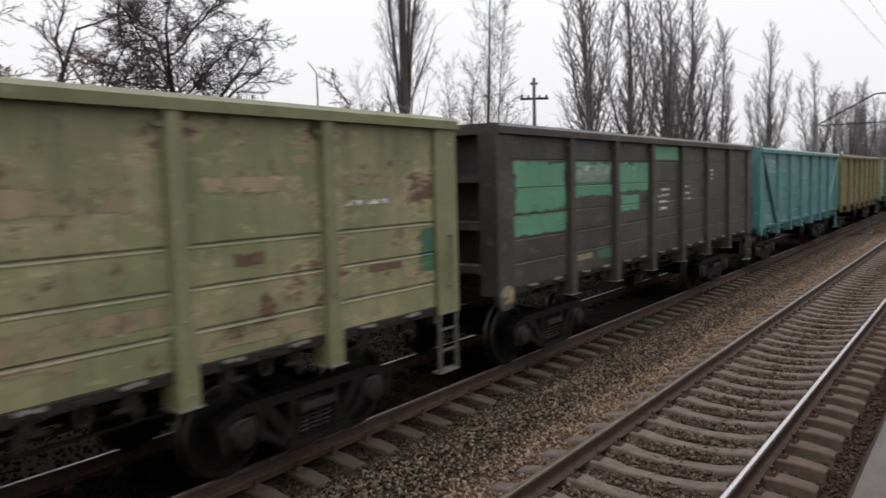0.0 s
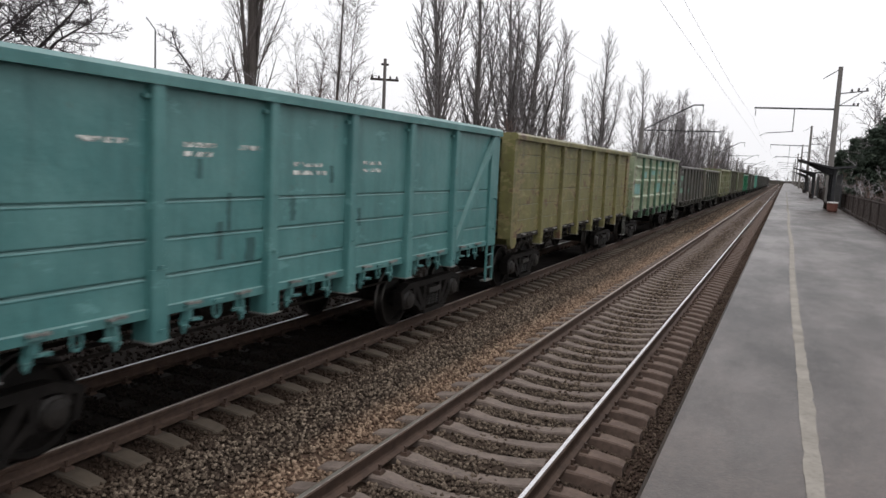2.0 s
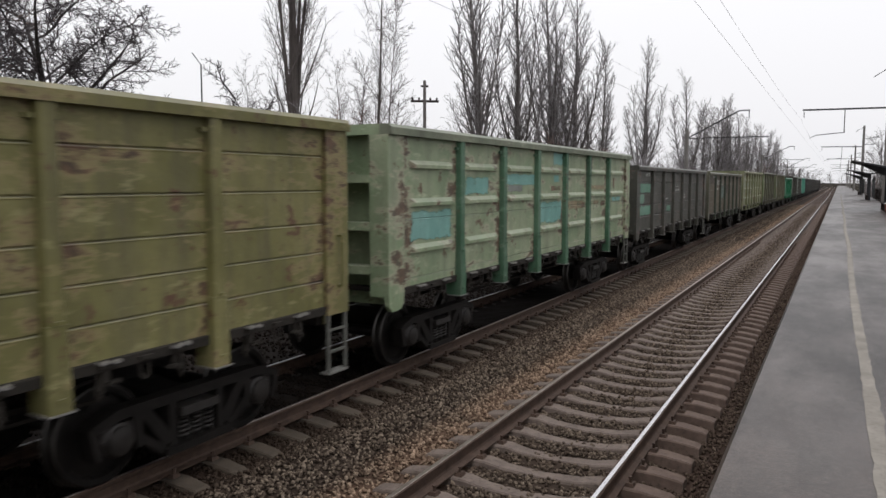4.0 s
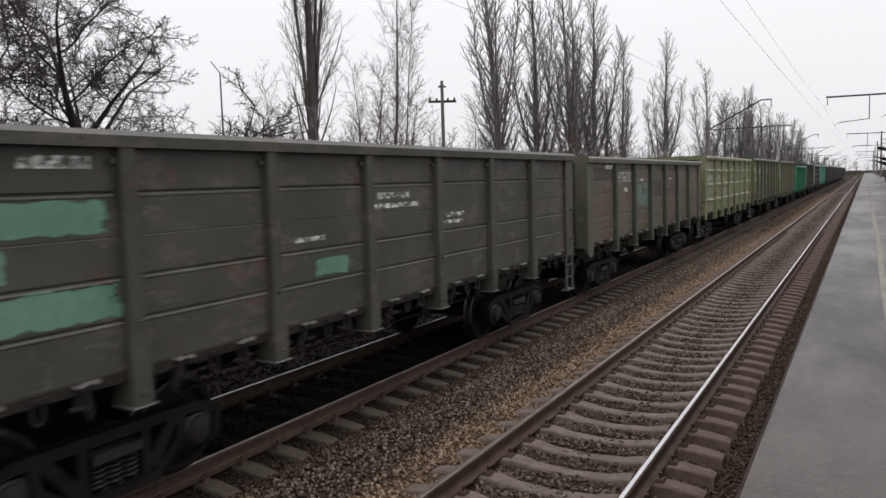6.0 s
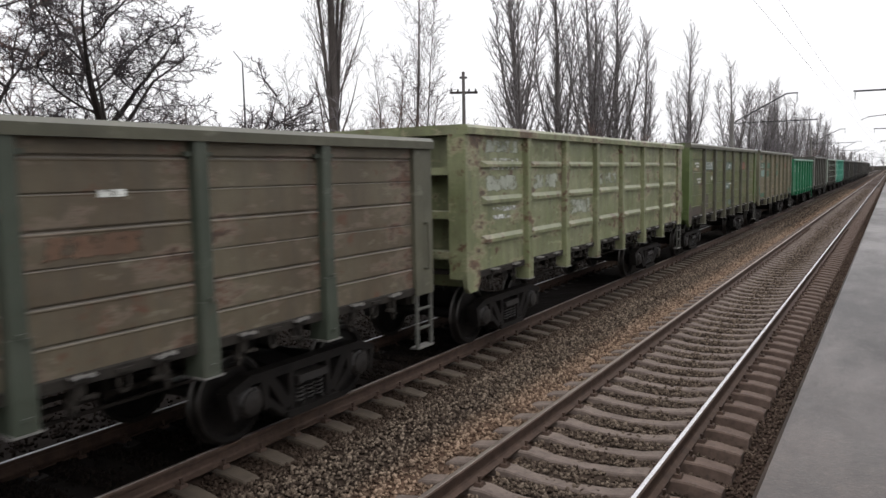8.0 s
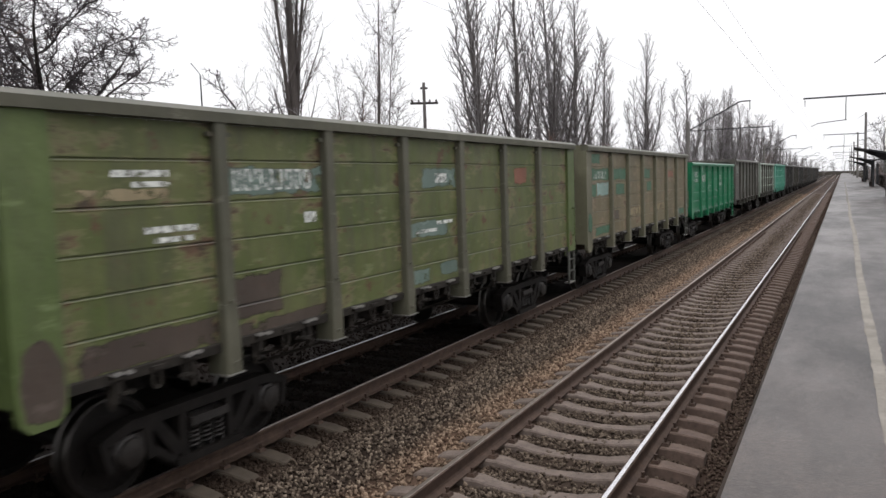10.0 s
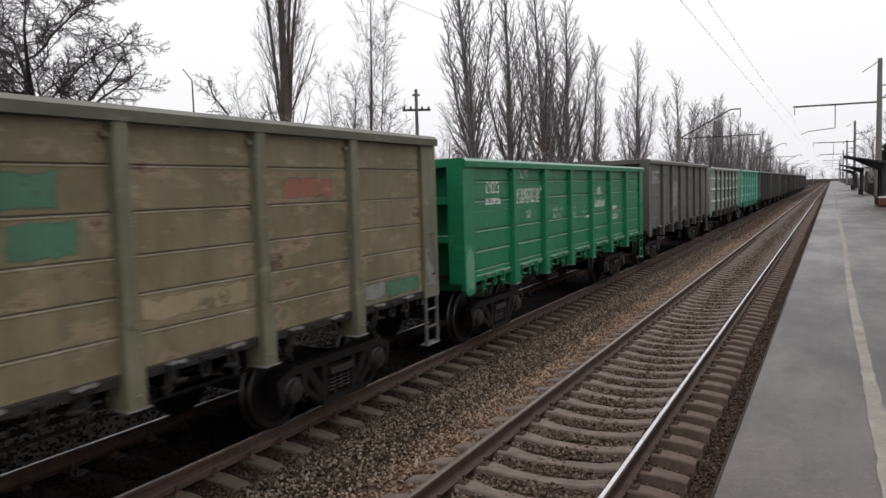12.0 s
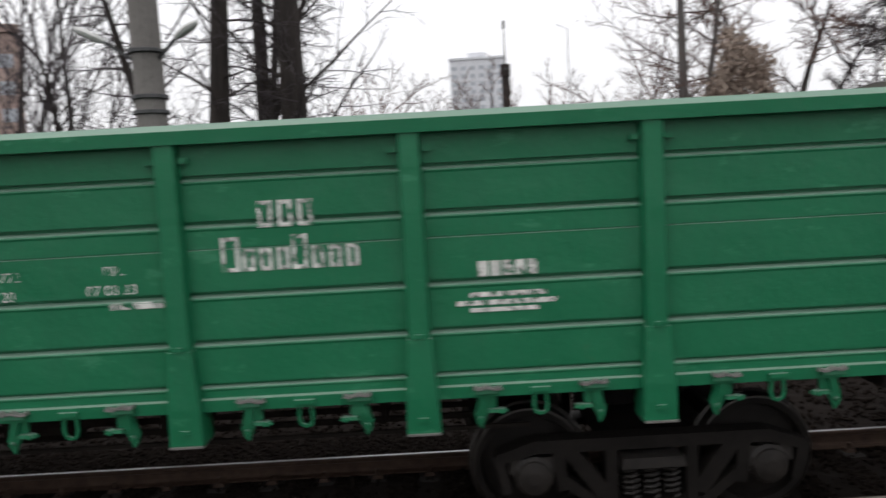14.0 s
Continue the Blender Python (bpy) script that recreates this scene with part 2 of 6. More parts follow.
def stencil(name, wear):
    """Thin stencilled white, worn through to the paint below."""
    m, nt, bs = material(name)
    nt.links.new(mix(nt, ramp(nt, noise_node(nt, 6, 4), 0.4, 0.6), (0.5, 0.51, 0.48), (0.66, 0.67, 0.63)), bs.inputs["Base Color"])
    nt.links.new(ramp(nt, noise_node(nt, 11, 6, 0.7), wear, wear + 0.14), bs.inputs["Alpha"])
    bs.inputs["Roughness"].default_value = 0.7
    return m


BAY = 1.72  # from post to post along a wagon side
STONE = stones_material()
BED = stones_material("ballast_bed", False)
EARTH = plain("damp_winter_ground", (0.014, 0.0115, 0.0085), (0.028, 0.0235, 0.0165), 0.6, 0.95, 0, 0.5, 0.05, gloss=0.02)
CONCRETE = plain("sleeper_concrete", (0.078, 0.058, 0.05), (0.13, 0.1, 0.085), 5, 0.9, 0, 0.4)
RAIL_RUST = plain("rusty_rail_side", (0.05, 0.033, 0.026), (0.10, 0.066, 0.05), 7, 0.7, 0.3, 0.3)
RAIL_BRIGHT = plain("polished_rail_head", (0.62, 0.61, 0.62), (0.72, 0.71, 0.72), 3, 0.24, 1.0, 0.05)
RAIL_DULL = plain("dull_rail_head", (0.30, 0.25, 0.22), (0.40, 0.35, 0.31), 3, 0.42, 1.0, 0.05)
RAIL_WORN = plain("worn_rail_head", (0.30, 0.30, 0.315), (0.4, 0.4, 0.41), 3, 0.34, 1.0, 0.05)
ASPHALT = asphalt()
KERB = plain("platform_edge_concrete", (0.16, 0.15, 0.14), (0.23, 0.215, 0.2), 1.5, 0.85, 0, 0.4)
LINE = plain("worn_line_paint", (0.15, 0.135, 0.117), (0.24, 0.222, 0.195), 3, 0.8, 0, 0.2)
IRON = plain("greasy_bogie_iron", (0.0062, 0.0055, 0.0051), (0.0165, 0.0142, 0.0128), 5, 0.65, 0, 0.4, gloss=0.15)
# paler than the bogie iron, to paint glints on boxes and springs
AXLE_IRON = plain("dusty_axle_box_iron", (0.010, 0.009, 0.0083), (0.028, 0.024, 0.0215), 9, 0.5, 0.0, 0.4, gloss=0.3)
# soot black; on far-side sills and latches it also paints shade
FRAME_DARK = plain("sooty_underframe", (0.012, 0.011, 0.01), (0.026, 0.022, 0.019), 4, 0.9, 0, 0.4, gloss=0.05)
WHEEL_STEEL = plain("wheel_tread_steel", (0.06, 0.057, 0.054), (0.11, 0.103, 0.097), 6, 0.45, 1.0, 0.05)
LADDER = plain("worn_ladder_paint", (0.06, 0.06, 0.053), (0.115, 0.115, 0.103), 9, 0.7, 0, 0.3)
# dirt brown, taken darker to paint in shade below the wagon body
GRIMY_SHADE = plain("grimy_sill_paint", (0.012, 0.0102, 0.0086), (0.03, 0.0255, 0.0205), 6, 0.85, 0, 0.4)
WHITE = stencil("worn_white_stencil", 0.40)
FAINT = stencil("nearly_worn_stencil", 0.46)
STEP = plain("worn_step_steel", (0.17, 0.165, 0.16), (0.28, 0.27, 0.255), 8, 0.5, 0.5, 0.2)
BARK = plain("grey_bark", (0.09, 0.081, 0.078), (0.15, 0.136, 0.13), 3, 0.95, 0, 0.8, 0.03, 6, (1, 1, 0.25))
BARK_DARK = plain("dark_bark", (0.025, 0.021, 0.02), (0.05, 0.042, 0.038), 4, 0.95, 0, 0.8, 0.03, 6, (1, 1, 0.3))
BARK_POPLAR = plain("brown_grey_bark", (0.06, 0.051, 0.047), (0.115, 0.1, 0.092), 3, 0.95, 0, 0.8, 0.03, 6, (1, 1, 0.25))
TWIG_FINE = plain("fine_brown_twigs", (0.10, 0.088, 0.085), (0.16, 0.142, 0.138), 0.5, 0.95, 0, 0)
# twig grey lightened so the colour holds some haze over far trees
TWIG = plain("bare_twigs", (0.195, 0.182, 0.187), (0.265, 0.248, 0.253), 0.5, 0.95, 0, 0)
TWIG_DARK = plain("dark_twigs", (0.05, 0.043, 0.046), (0.085, 0.073, 0.077), 0.5, 0.95, 0, 0)
TWIG_RED = plain("reddish_twigs", (0.11, 0.07, 0.06), (0.16, 0.105, 0.088), 0.5, 0.95, 0, 0)
DRY_LEAF = plain("dry_brown_leaves", (0.25, 0.195, 0.16), (0.33, 0.265, 0.22), 0.8, 0.9, 0, 0)
NEEDLE = plain("pine_needles", (0.022, 0.034, 0.024), (0.048, 0.062, 0.044), 1.2, 0.85, 0, 0)
MAST = plain("mast_concrete", (0.135, 0.125, 0.118), (0.2, 0.188, 0.178), 2, 0.9, 0, 0.3, 0.01, 6, (1, 1, 0.3))
METAL = plain("dark_galvanised_steel", (0.06, 0.06, 0.062), (0.11, 0.11, 0.112), 5, 0.55, 0.6, 0.1)
WIRE = plain("copper_wire", (0.16, 0.15, 0.14), (0.2, 0.19, 0.18), 5, 0.6, 0.5, 0)
LAMP_GREY = plain("lamp_shell", (0.52, 0.52, 0.51), (0.62, 0.62, 0.6), 5, 0.5, 0, 0)
ROOF_DARK = plain("canopy_sheet", (0.025, 0.025, 0.028), (0.05, 0.05, 0.053), 3, 0.6, 0.2, 0.2)
FENCE = plain("rusty_fence", (0.035, 0.028, 0.026), (0.06, 0.046, 0.04), 4, 0.85, 0, 0.2)
ORANGE = plain("faded_red_bin_paint", (0.11, 0.045, 0.036), (0.15, 0.066, 0.05), 6, 0.7, 0, 0.2)
# distance haze is put into the tower's pale wall and window colours
TOWER = plain("pale_tower_cladding", (0.62, 0.63, 0.66), (0.72, 0.73, 0.76), 0.15, 0.85, 0, 0)
BRICK_PINK = plain("pinkish_block_wall", (0.33, 0.24, 0.215), (0.42, 0.32, 0.28), 0.3, 0.9, 0, 0)
GLASS_HAZED = plain("window_glass", (0.42, 0.45, 0.49), (0.5, 0.53, 0.57), 0.5, 0.15, 0, 0)
OILY_SHADED = oily_concrete()
RUSTY = rusty_concrete()
COAL = plain("coal_heap", (0.014, 0.014, 0.015), (0.03, 0.03, 0.03), 12, 0.8, 0, 1.0, 0.05)


# ---- mesh helpers ----
def box(bm, x0, x1, y0, y1, z0, z1, slope=0.0):
    """A block; slope draws the top in on all sides."""
    p = [bm.verts.new(v) for v in ((x0, y0, z0), (x1, y0, z0), (x1, y1, z0), (x0, y1, z0),
                                   (x0 + slope, y0 + slope, z1), (x1 - slope, y0 + slope, z1), (x1 - slope, y1 - slope, z1), (x0 + slope, y1 - slope, z1))]
    for f in ((3, 2, 1, 0), (4, 5, 6, 7), (0, 1, 5, 4), (1, 2, 6, 5), (2, 3, 7, 6), (3, 0, 4, 7)):
        bm.faces.new([p[i] for i in f])


def prism(bm, outline, axis, a, b):
    """An outline of two coordinates, drawn out from a to b along the axis 'x', 'y' or 'z'."""
    def place(u, v, w):
        return {"x": (w, u, v), "y": (u, w, v), "z": (u, v, w)}[axis]
    lo = [bm.verts.new(place(u, v, a)) for u, v in outline]
    hi = [bm.verts.new(place(u, v, b)) for u, v in outline]
    n = len(outline)
    for i in range(n):
        j = (i + 1) % n
        bm.faces.new((lo[i], lo[j], hi[j], hi[i]))
    bm.faces.new(lo[::-1])
    bm.faces.new(hi)


def beam(bm, p, q, w, h):
    """A square bar from p to q, w wide and h high."""
    p, q = Vector(p), Vector(q)
    d = (q - p).normalized()
    side = d.cross(Vector((0, 0, 1)))
    side = side.normalized() if side.length > 1e-4 else Vector((1, 0, 0))
    up = side.cross(d).normalized()
    ring = []
    for c in (p, q):
        ring.append([bm.verts.new(c + side * sx * w / 2 + up * sz * h / 2) for sx, sz in ((-1, -1), (1, -1), (1, 1), (-1, 1))])
    for i in range(4):
        j = (i + 1) % 4
        bm.faces.new((ring[0][i], ring[0][j], ring[1][j], ring[1][i]))
    bm.faces.new(ring[0][::-1])
    bm.faces.new(ring[1])


def lathe(bm, profile, axis="x", n=24, centre=(0, 0, 0), caps=True):
    """Turns a profile of (radius, place along the axis) round the axis."""
    rings = []
    for r, a in profile:
        ring = []
        for i in range(n):
            c, s = r * math.cos(2 * math.pi * i / n), r * math.sin(2 * math.pi * i / n)
            v = {"x": (a, c, s), "y": (c, a, s), "z": (c, s, a)}[axis]
            ring.append(bm.verts.new(Vector(v) + Vector(centre)))
        rings.append(ring)
    for k in range(len(rings) - 1):
        for i in range(n):
            j = (i + 1) % n
            bm.faces.new((rings[k][i], rings[k][j], rings[k + 1][j], rings[k + 1][i]))
    if not caps:
        return
    bm.faces.new(rings[0][::-1])
    bm.faces.new(rings[-1])


MESHES = {}


def mesh_of(key, build):
    """The mesh that build(bm) makes, built once for each key."""
    if key not in MESHES:
        bm = bmesh.new()
        build(bm)
        bmesh.ops.recalc_face_normals(bm, faces=bm.faces)
        me = bpy.data.meshes.new(str(key[0]) if isinstance(key, tuple) else key)
        bm.to_mesh(me)
        bm.free()
        me.materials.append(None)
        MESHES[key] = me
    return MESHES[key]


def part(name, key, build, mat, parent=None, at=(0, 0, 0), label="", turn=0.0):
    """One mesh object under its thing; alike parts share their mesh."""
    ob = new(name, mesh_of(key, build))
    ob.material_slots[0].link = "OBJECT"
    ob.material_slots[0].material = mat
    ob.parent = parent
    ob.location = at
    ob.rotation_euler = (0, 0, turn)
    if label:
        ob["label"] = label
    return ob


def thing(name, label, category, group="", at=(0, 0, 0), turn=0.0):
    ob = new(name)
    ob.empty_display_size = 0.3
    ob.location, ob.rotation_euler = at, (0, 0, turn)
    return tagged(ob, label, category, group)


def raw_mesh(name, verts, faces, mat, parent=None, smooth=False):
    me = bpy.data.meshes.new(name)
    me.from_pydata(verts, [], faces)
    me.materials.append(mat)
    if smooth:
        me.shade_smooth()
    ob = new(name, me)
    ob.parent = parent
    return ob


# ---- ground, ballast and track ----
def ground():
    # bank beyond x = -12.9 is added to block light from under the train
    xs = [-1500, -400, -120, -60, -30, -15.5, -12.9, -9.6, -9.2, 0.2, 3.0, 4.6, 8, 20, 60, 200, 1500]
    zs = [0.1, 0.1, 0.1, 0.25, 0.3, 0.3, -0.78, -0.78, -0.75, -0.75, -0.7, -0.6, -0.6, -0.6, -0.7, -0.8, -0.8]
    ys = [-1500, -300, -60, -20, 0, 30, 80, 150, 300, 600, 1500, 3000]
    v = [(x, y, z) for y in ys for x, z in zip(xs, zs)]
    n = len(xs)
    f = [(j * n + i, j * n + i + 1, (j + 1) * n + i + 1, (j + 1) * n + i) for j in range(len(ys) - 1) for i in range(n - 1)]
    return tagged(raw_mesh("ground", v, f, EARTH), "bare winter earth with dry grass beside the line and an added bank", "ground", kind="structure")


def bed_height(x):
    """Height of the ballast across the line."""
    pts = [(-13.0, -0.74), (-10.8, -0.34), (-8.2, -0.235), (-7.45, -0.185), (-6.15, -0.185), (-5.85, -0.225), (-5.6, -0.25), (-5.15, -0.225), (-4.8, -0.20), (-4.2, -0.24), (-3.9, -0.25), (-1.95, -0.25), (-1.6, -0.315), (-0.9, -0.37), (-0.5, -0.40)]
    return float(np.interp(x, [p[0] for p in pts], [p[1] for p in pts]))


def ballast():
    xs = np.linspace(-13.0, -0.45, 60)
    ys = np.concatenate([np.arange(-14, 40, 0.3), np.arange(40, 520, 6.0)])
    rng = np.random.RandomState(3)
    v = [(float(x), float(y), bed_height(x) - 0.015 + (rng.uniform(-0.012, 0.012) if y < 40 else 0)) for y in ys for x in xs]
    n = len(xs)
    f = [(j * n + i, j * n + i + 1, (j + 1) * n + i + 1, (j + 1) * n + i) for j in range(len(ys) - 1) for i in range(n - 1)]
    return tagged(raw_mesh("ballast_bed", v, f, BED), "dark oily ballast bed under both tracks with shade painted in", "ballast", kind="structure")


def stones(name, x0, x1, y0, y1, count, size0, size1, seed):
    """Crushed stones, each its own uneven lump, lying on the bed."""
    rng = np.random.RandomState(seed)
    octa = np.array([(1, 0, 0), (-1, 0, 0), (0, 1, 0), (0, -1, 0), (0, 0, 1), (0, 0, -1)], float)
    tri = np.array([(0, 2, 4), (2, 1, 4), (1, 3, 4), (3, 0, 4), (2, 0, 5), (1, 2, 5), (3, 1, 5), (0, 3, 5)])
    px, py = rng.uniform(x0, x1, count), rng.uniform(y0, y1, count)
    keep = np.ones(count, bool)
    for axis in (NEAR_AXIS, TRAIN_AXIS):
        for s in (-1, 1):
            keep &= np.abs(px - axis - s * HALF_GAUGE) > 0.085
    # fewer stones on top of the sleepers
    for axis, start in ((NEAR_AXIS, 0.1), (TRAIN_AXIS, 0.32)):
        on = (np.abs(px - axis) < 1.36) & (np.abs(((py - start + 0.2725) % 0.545) - 0.2725) < 0.13)
        keep &= ~(on & (rng.uniform(0, 1, count) > 0.13))
    px, py = px[keep], py[keep]
    n = len(px)
    size = rng.uniform(size0, size1, n)
    pz = np.interp(px, np.linspace(-13, -0.45, 128), [bed_height(x) for x in np.linspace(-13, -0.45, 128)]) + size * 0.15
    q = rng.normal(size=(n, 3, 3))
    u, _, vt = np.linalg.svd(q)
    shape = octa[None] * rng.uniform(0.55, 1.25, (n, 6, 1)) * (size[:, None, None] * rng.uniform(0.7, 1.2, (n, 1, 3)))
    pts = np.einsum("nij,nkj->nki", u @ vt, shape) + np.stack([px, py, pz], 1)[:, None]
    verts = pts.reshape(-1, 3)
    faces = (tri[None] + 6 * np.arange(n)[:, None, None]).reshape(-1, 3)
    me = bpy.data.meshes.new(name)
    me.vertices.add(len(verts))
    me.vertices.foreach_set("co", verts.ravel())
    me.loops.add(len(faces) * 3)
    me.loops.foreach_set("vertex_index", faces.ravel().astype(np.int32))
    me.polygons.add(len(faces))
    me.polygons.foreach_set("loop_start", np.arange(0, len(faces) * 3, 3, dtype=np.int32))
    me.update(calc_edges=True)
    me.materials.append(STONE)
    return tagged(new(name, me), "loose crushed stone ballast, grey and rust-stained", "ballast", kind="stuff")


def sleeper_mesh(bm):
    """A concrete sleeper, sunk in the middle, with rail pads, clips and bolts."""
    sections = [(-1.35, -0.245, 0.095), (-1.30, -0.225, 0.10), (-1.05, -0.19, 0.11), (-0.60, -0.19, 0.11), (-0.40, -0.228, 0.095), (0, -0.25, 0.085),
                (0.40, -0.228, 0.095), (0.60, -0.19, 0.11), (1.05, -0.19, 0.11), (1.30, -0.225, 0.10), (1.35, -0.245, 0.095)]
    rings = []
    for x, z, w in sections:
        rings.append([bm.verts.new(p) for p in ((x, -0.14, -0.40), (x, -w, z - 0.015), (x, -w + 0.015, z), (x, w - 0.015, z), (x, w, z - 0.015), (x, 0.14, -0.40))])
    for a, b in zip(rings, rings[1:]):
        for i in range(5):
            bm.faces.new((a[i], a[i + 1], b[i + 1], b[i]))
    bm.faces.new(rings[0])
    bm.faces.new(rings[-1][::-1])


def clip_mesh(bm):
    for s in (-1, 1):
        for d in (-1, 1):
            x = s * HALF_GAUGE + d * 0.115
            box(bm, x - 0.045, x + 0.045, -0.055, 0.055, -0.192, -0.155, 0.012)
            lathe(bm, [(0.016, -0.156), (0.016, -0.115), (0.022, -0.115), (0.022, -0.098)], "z", 6, (x, 0, 0))


def rail_mesh(bm, y0, y1):
    half = [(0.075, -0.18), (0.075, -0.168), (0.02, -0.15), (0.010, -0.13), (0.010, -0.06), (0.034, -0.045), (0.0375, -0.012), (0.030, -0.002)]
    outline = half + [(-x, z) for x, z in half[::-1]]
    prism(bm, outline, "y", y0, y1)


def head_mesh(bm, y0, y1, w):
    prism(bm, [(-w, -0.006), (w, -0.006), (w - 0.006, 0.0015), (-w + 0.006, 0.0015)], "y", y0, y1)


def track(name, axis, start, label, heads, concrete):
    t = thing(name, label, "railway track", at=(axis, 0, 0))
    t["kind"] = "structure"
    for s, mat, w, text in heads:
        r = part("rail", ("rail",), lambda bm: rail_mesh(bm, -40, 520), RAIL_RUST, t, (s * HALF_GAUGE, 0, 0), "rust-brown steel rail")
        part("running_surface", ("running_surface", w), lambda bm: head_mesh(bm, -40, 520, w), mat, r, (0, 0, 0), text)
    y = start - 0.545 * 18
    count = 0
    far = bmesh.new()
    while y < 330:
        if count < 230:
            s = part("sleeper", ("sleeper",), sleeper_mesh, concrete, t, (random.uniform(-0.012, 0.012), y, random.uniform(-0.006, 0.004)), "", random.uniform(-0.006, 0.006))
            if y < 40:
                part("fastening", ("fastening",), clip_mesh, RAIL_RUST, s)
        else:
            box(far, -1.35, 1.35, y - 0.115, y + 0.115, -0.4, -0.2)
        y += 0.545
        count += 1
    me = bpy.data.meshes.new("far_sleepers")
    far.to_mesh(me)
    far.free()
    me.materials.append(CONCRETE)
    o = new("far_sleepers", me)
    o.parent = t
    o["kind"] = "stuff"
    return t


ground()
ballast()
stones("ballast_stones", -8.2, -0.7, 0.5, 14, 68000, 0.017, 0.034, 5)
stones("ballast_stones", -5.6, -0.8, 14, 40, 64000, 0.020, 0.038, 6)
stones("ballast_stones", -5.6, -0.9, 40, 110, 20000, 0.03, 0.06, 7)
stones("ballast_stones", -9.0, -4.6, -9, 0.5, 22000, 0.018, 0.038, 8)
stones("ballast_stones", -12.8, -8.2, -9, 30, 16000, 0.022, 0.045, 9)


# ---- platform ----
def platform():
    p = thing("platform", "long raised railway platform of worn grey asphalt with a concrete edge", "platform", at=(0, 0, 0))
    p["kind"] = "structure"

    def deck(bm):
        prism(bm, [(PLATFORM_EDGE, 0.92), (3.3, 0.92), (3.3, PLATFORM_Z), (PLATFORM_EDGE + 0.03, PLATFORM_Z), (PLATFORM_EDGE, PLATFORM_Z - 0.03)], "y", -40, 420)
    part("deck", ("deck",), deck, ASPHALT, p, label="worn grey asphalt deck")

    def base(bm):
        box(bm, PLATFORM_EDGE + 0.12, 3.2, -40, 420, -0.8, 0.92)
    part("retaining_wall", ("retaining_wall",), base, KERB, p)

    def line(bm):
        rng = random.Random(4)
        prev = None
        y = 0.0
        while y < 120:
            c = 0.285 + 0.02 * math.sin(y * 0.35) + rng.uniform(-0.006, 0.006)
            w = 0.052 + rng.uniform(-0.008, 0.008)
            cur = (bm.verts.new((c - w, y, PLATFORM_Z + 0.004)), bm.verts.new((c + w, y, PLATFORM_Z + 0.004)))
            if prev:
                bm.faces.new((prev[0], prev[1], cur[1], cur[0]))
            prev = cur
            y += 0.16 if y < 40 else 2.0
    part("safety_line", ("safety_line",), line, LINE, p, label="worn whitish painted safety line")
    return p


platform()


# ---- gondola wagons ----
PITCH, LENGTH, FIRST_REAR = 13.895, 12.96, 21.365
HALF_L, SKIN, OUT = LENGTH / 2, 1.44, 1.53
POSTS = [-4.30, -2.58, -0.86, 0.86, 2.58, 4.30]
BAYS = [(-6.06, -4.30), (-4.30, -2.58), (-2.58, -0.86), (-0.86, 0.86), (0.86, 2.58), (2.58, 4.30), (4.30, 6.06)]
SILL = 1.29


def skin_profile(grooves, top):
    """Outer skin from the sill to the rim; each groove is a step with an overhanging lip above and a rolled lip below."""
    pts = [(SKIN, SILL)]
    for g, deep in sorted(grooves):
        pts += [(SKIN, g - 1.9 * deep), (SKIN + 0.25 * deep, g - 1.2 * deep), (SKIN + 0.1 * deep, g - 0.8 * deep), (SKIN - 1.4 * deep, g), (SKIN - 1.4 * deep, g + 1.0 * deep), (SKIN, g + 1.0 * deep)]
    pts.append((SKIN, top - 0.13))
    return pts


def panel_mesh(bm, y0, y1, grooves, top):
    outer = skin_profile(grooves, top)
    prism(bm, outer + [(SKIN - 0.06, top - 0.13), (SKIN - 0.06, SILL)], "y", y0 + 0.002, y1 - 0.002)


def rib_mesh(bm, y0, y1, z, h, a, b):
    """A pressed rib standing out of a panel, with sloping ends."""
    ya, yb = y0 + (y1 - y0) * a, y0 + (y1 - y0) * b
    lo = [(ya, z - h), (yb, z - h), (yb, z + h), (ya, z + h)]
    hi = [(ya + 0.1, z - h * 0.95), (yb - 0.1, z - h * 0.95), (yb - 0.1, z - h * 0.1), (ya + 0.1, z - h * 0.1)]
    p = [bm.verts.new((SKIN - 0.004, u, v)) for u, v in lo] + [bm.verts.new((SKIN + 0.055, u, v)) for u, v in hi]
    for f in ((0, 1, 5, 4), (1, 2, 6, 5), (2, 3, 7, 6), (3, 0, 4, 7), (4, 5, 6, 7)):
        bm.faces.new([p[i] for i in f])


def patch_mesh(bm, grooves, top, y0, y1, z0, z1, rng):
    """A coat of paint that follows the pressed skin, with uneven edges."""
    prof = skin_profile(grooves, top)
    zs = sorted({z0, z1, *[z for _, z in prof if z0 < z < z1], *[z0 + 0.05 * k for k in range(1, int((z1 - z0) / 0.05))]})
    ja, jb = rng.uniform(0.006, 0.03), rng.uniform(0.006, 0.03)
    prev = None
    for z in zs:
        x = float(np.interp(z, [p[1] for p in prof], [p[0] for p in prof])) + 0.004
        cur = (bm.verts.new((x, y0 + rng.uniform(-ja, ja), z)), bm.verts.new((x, y1 + rng.uniform(-jb, jb), z)))
        if prev:
            bm.faces.new((prev[0], prev[1], cur[1], cur[0]))
        prev = cur


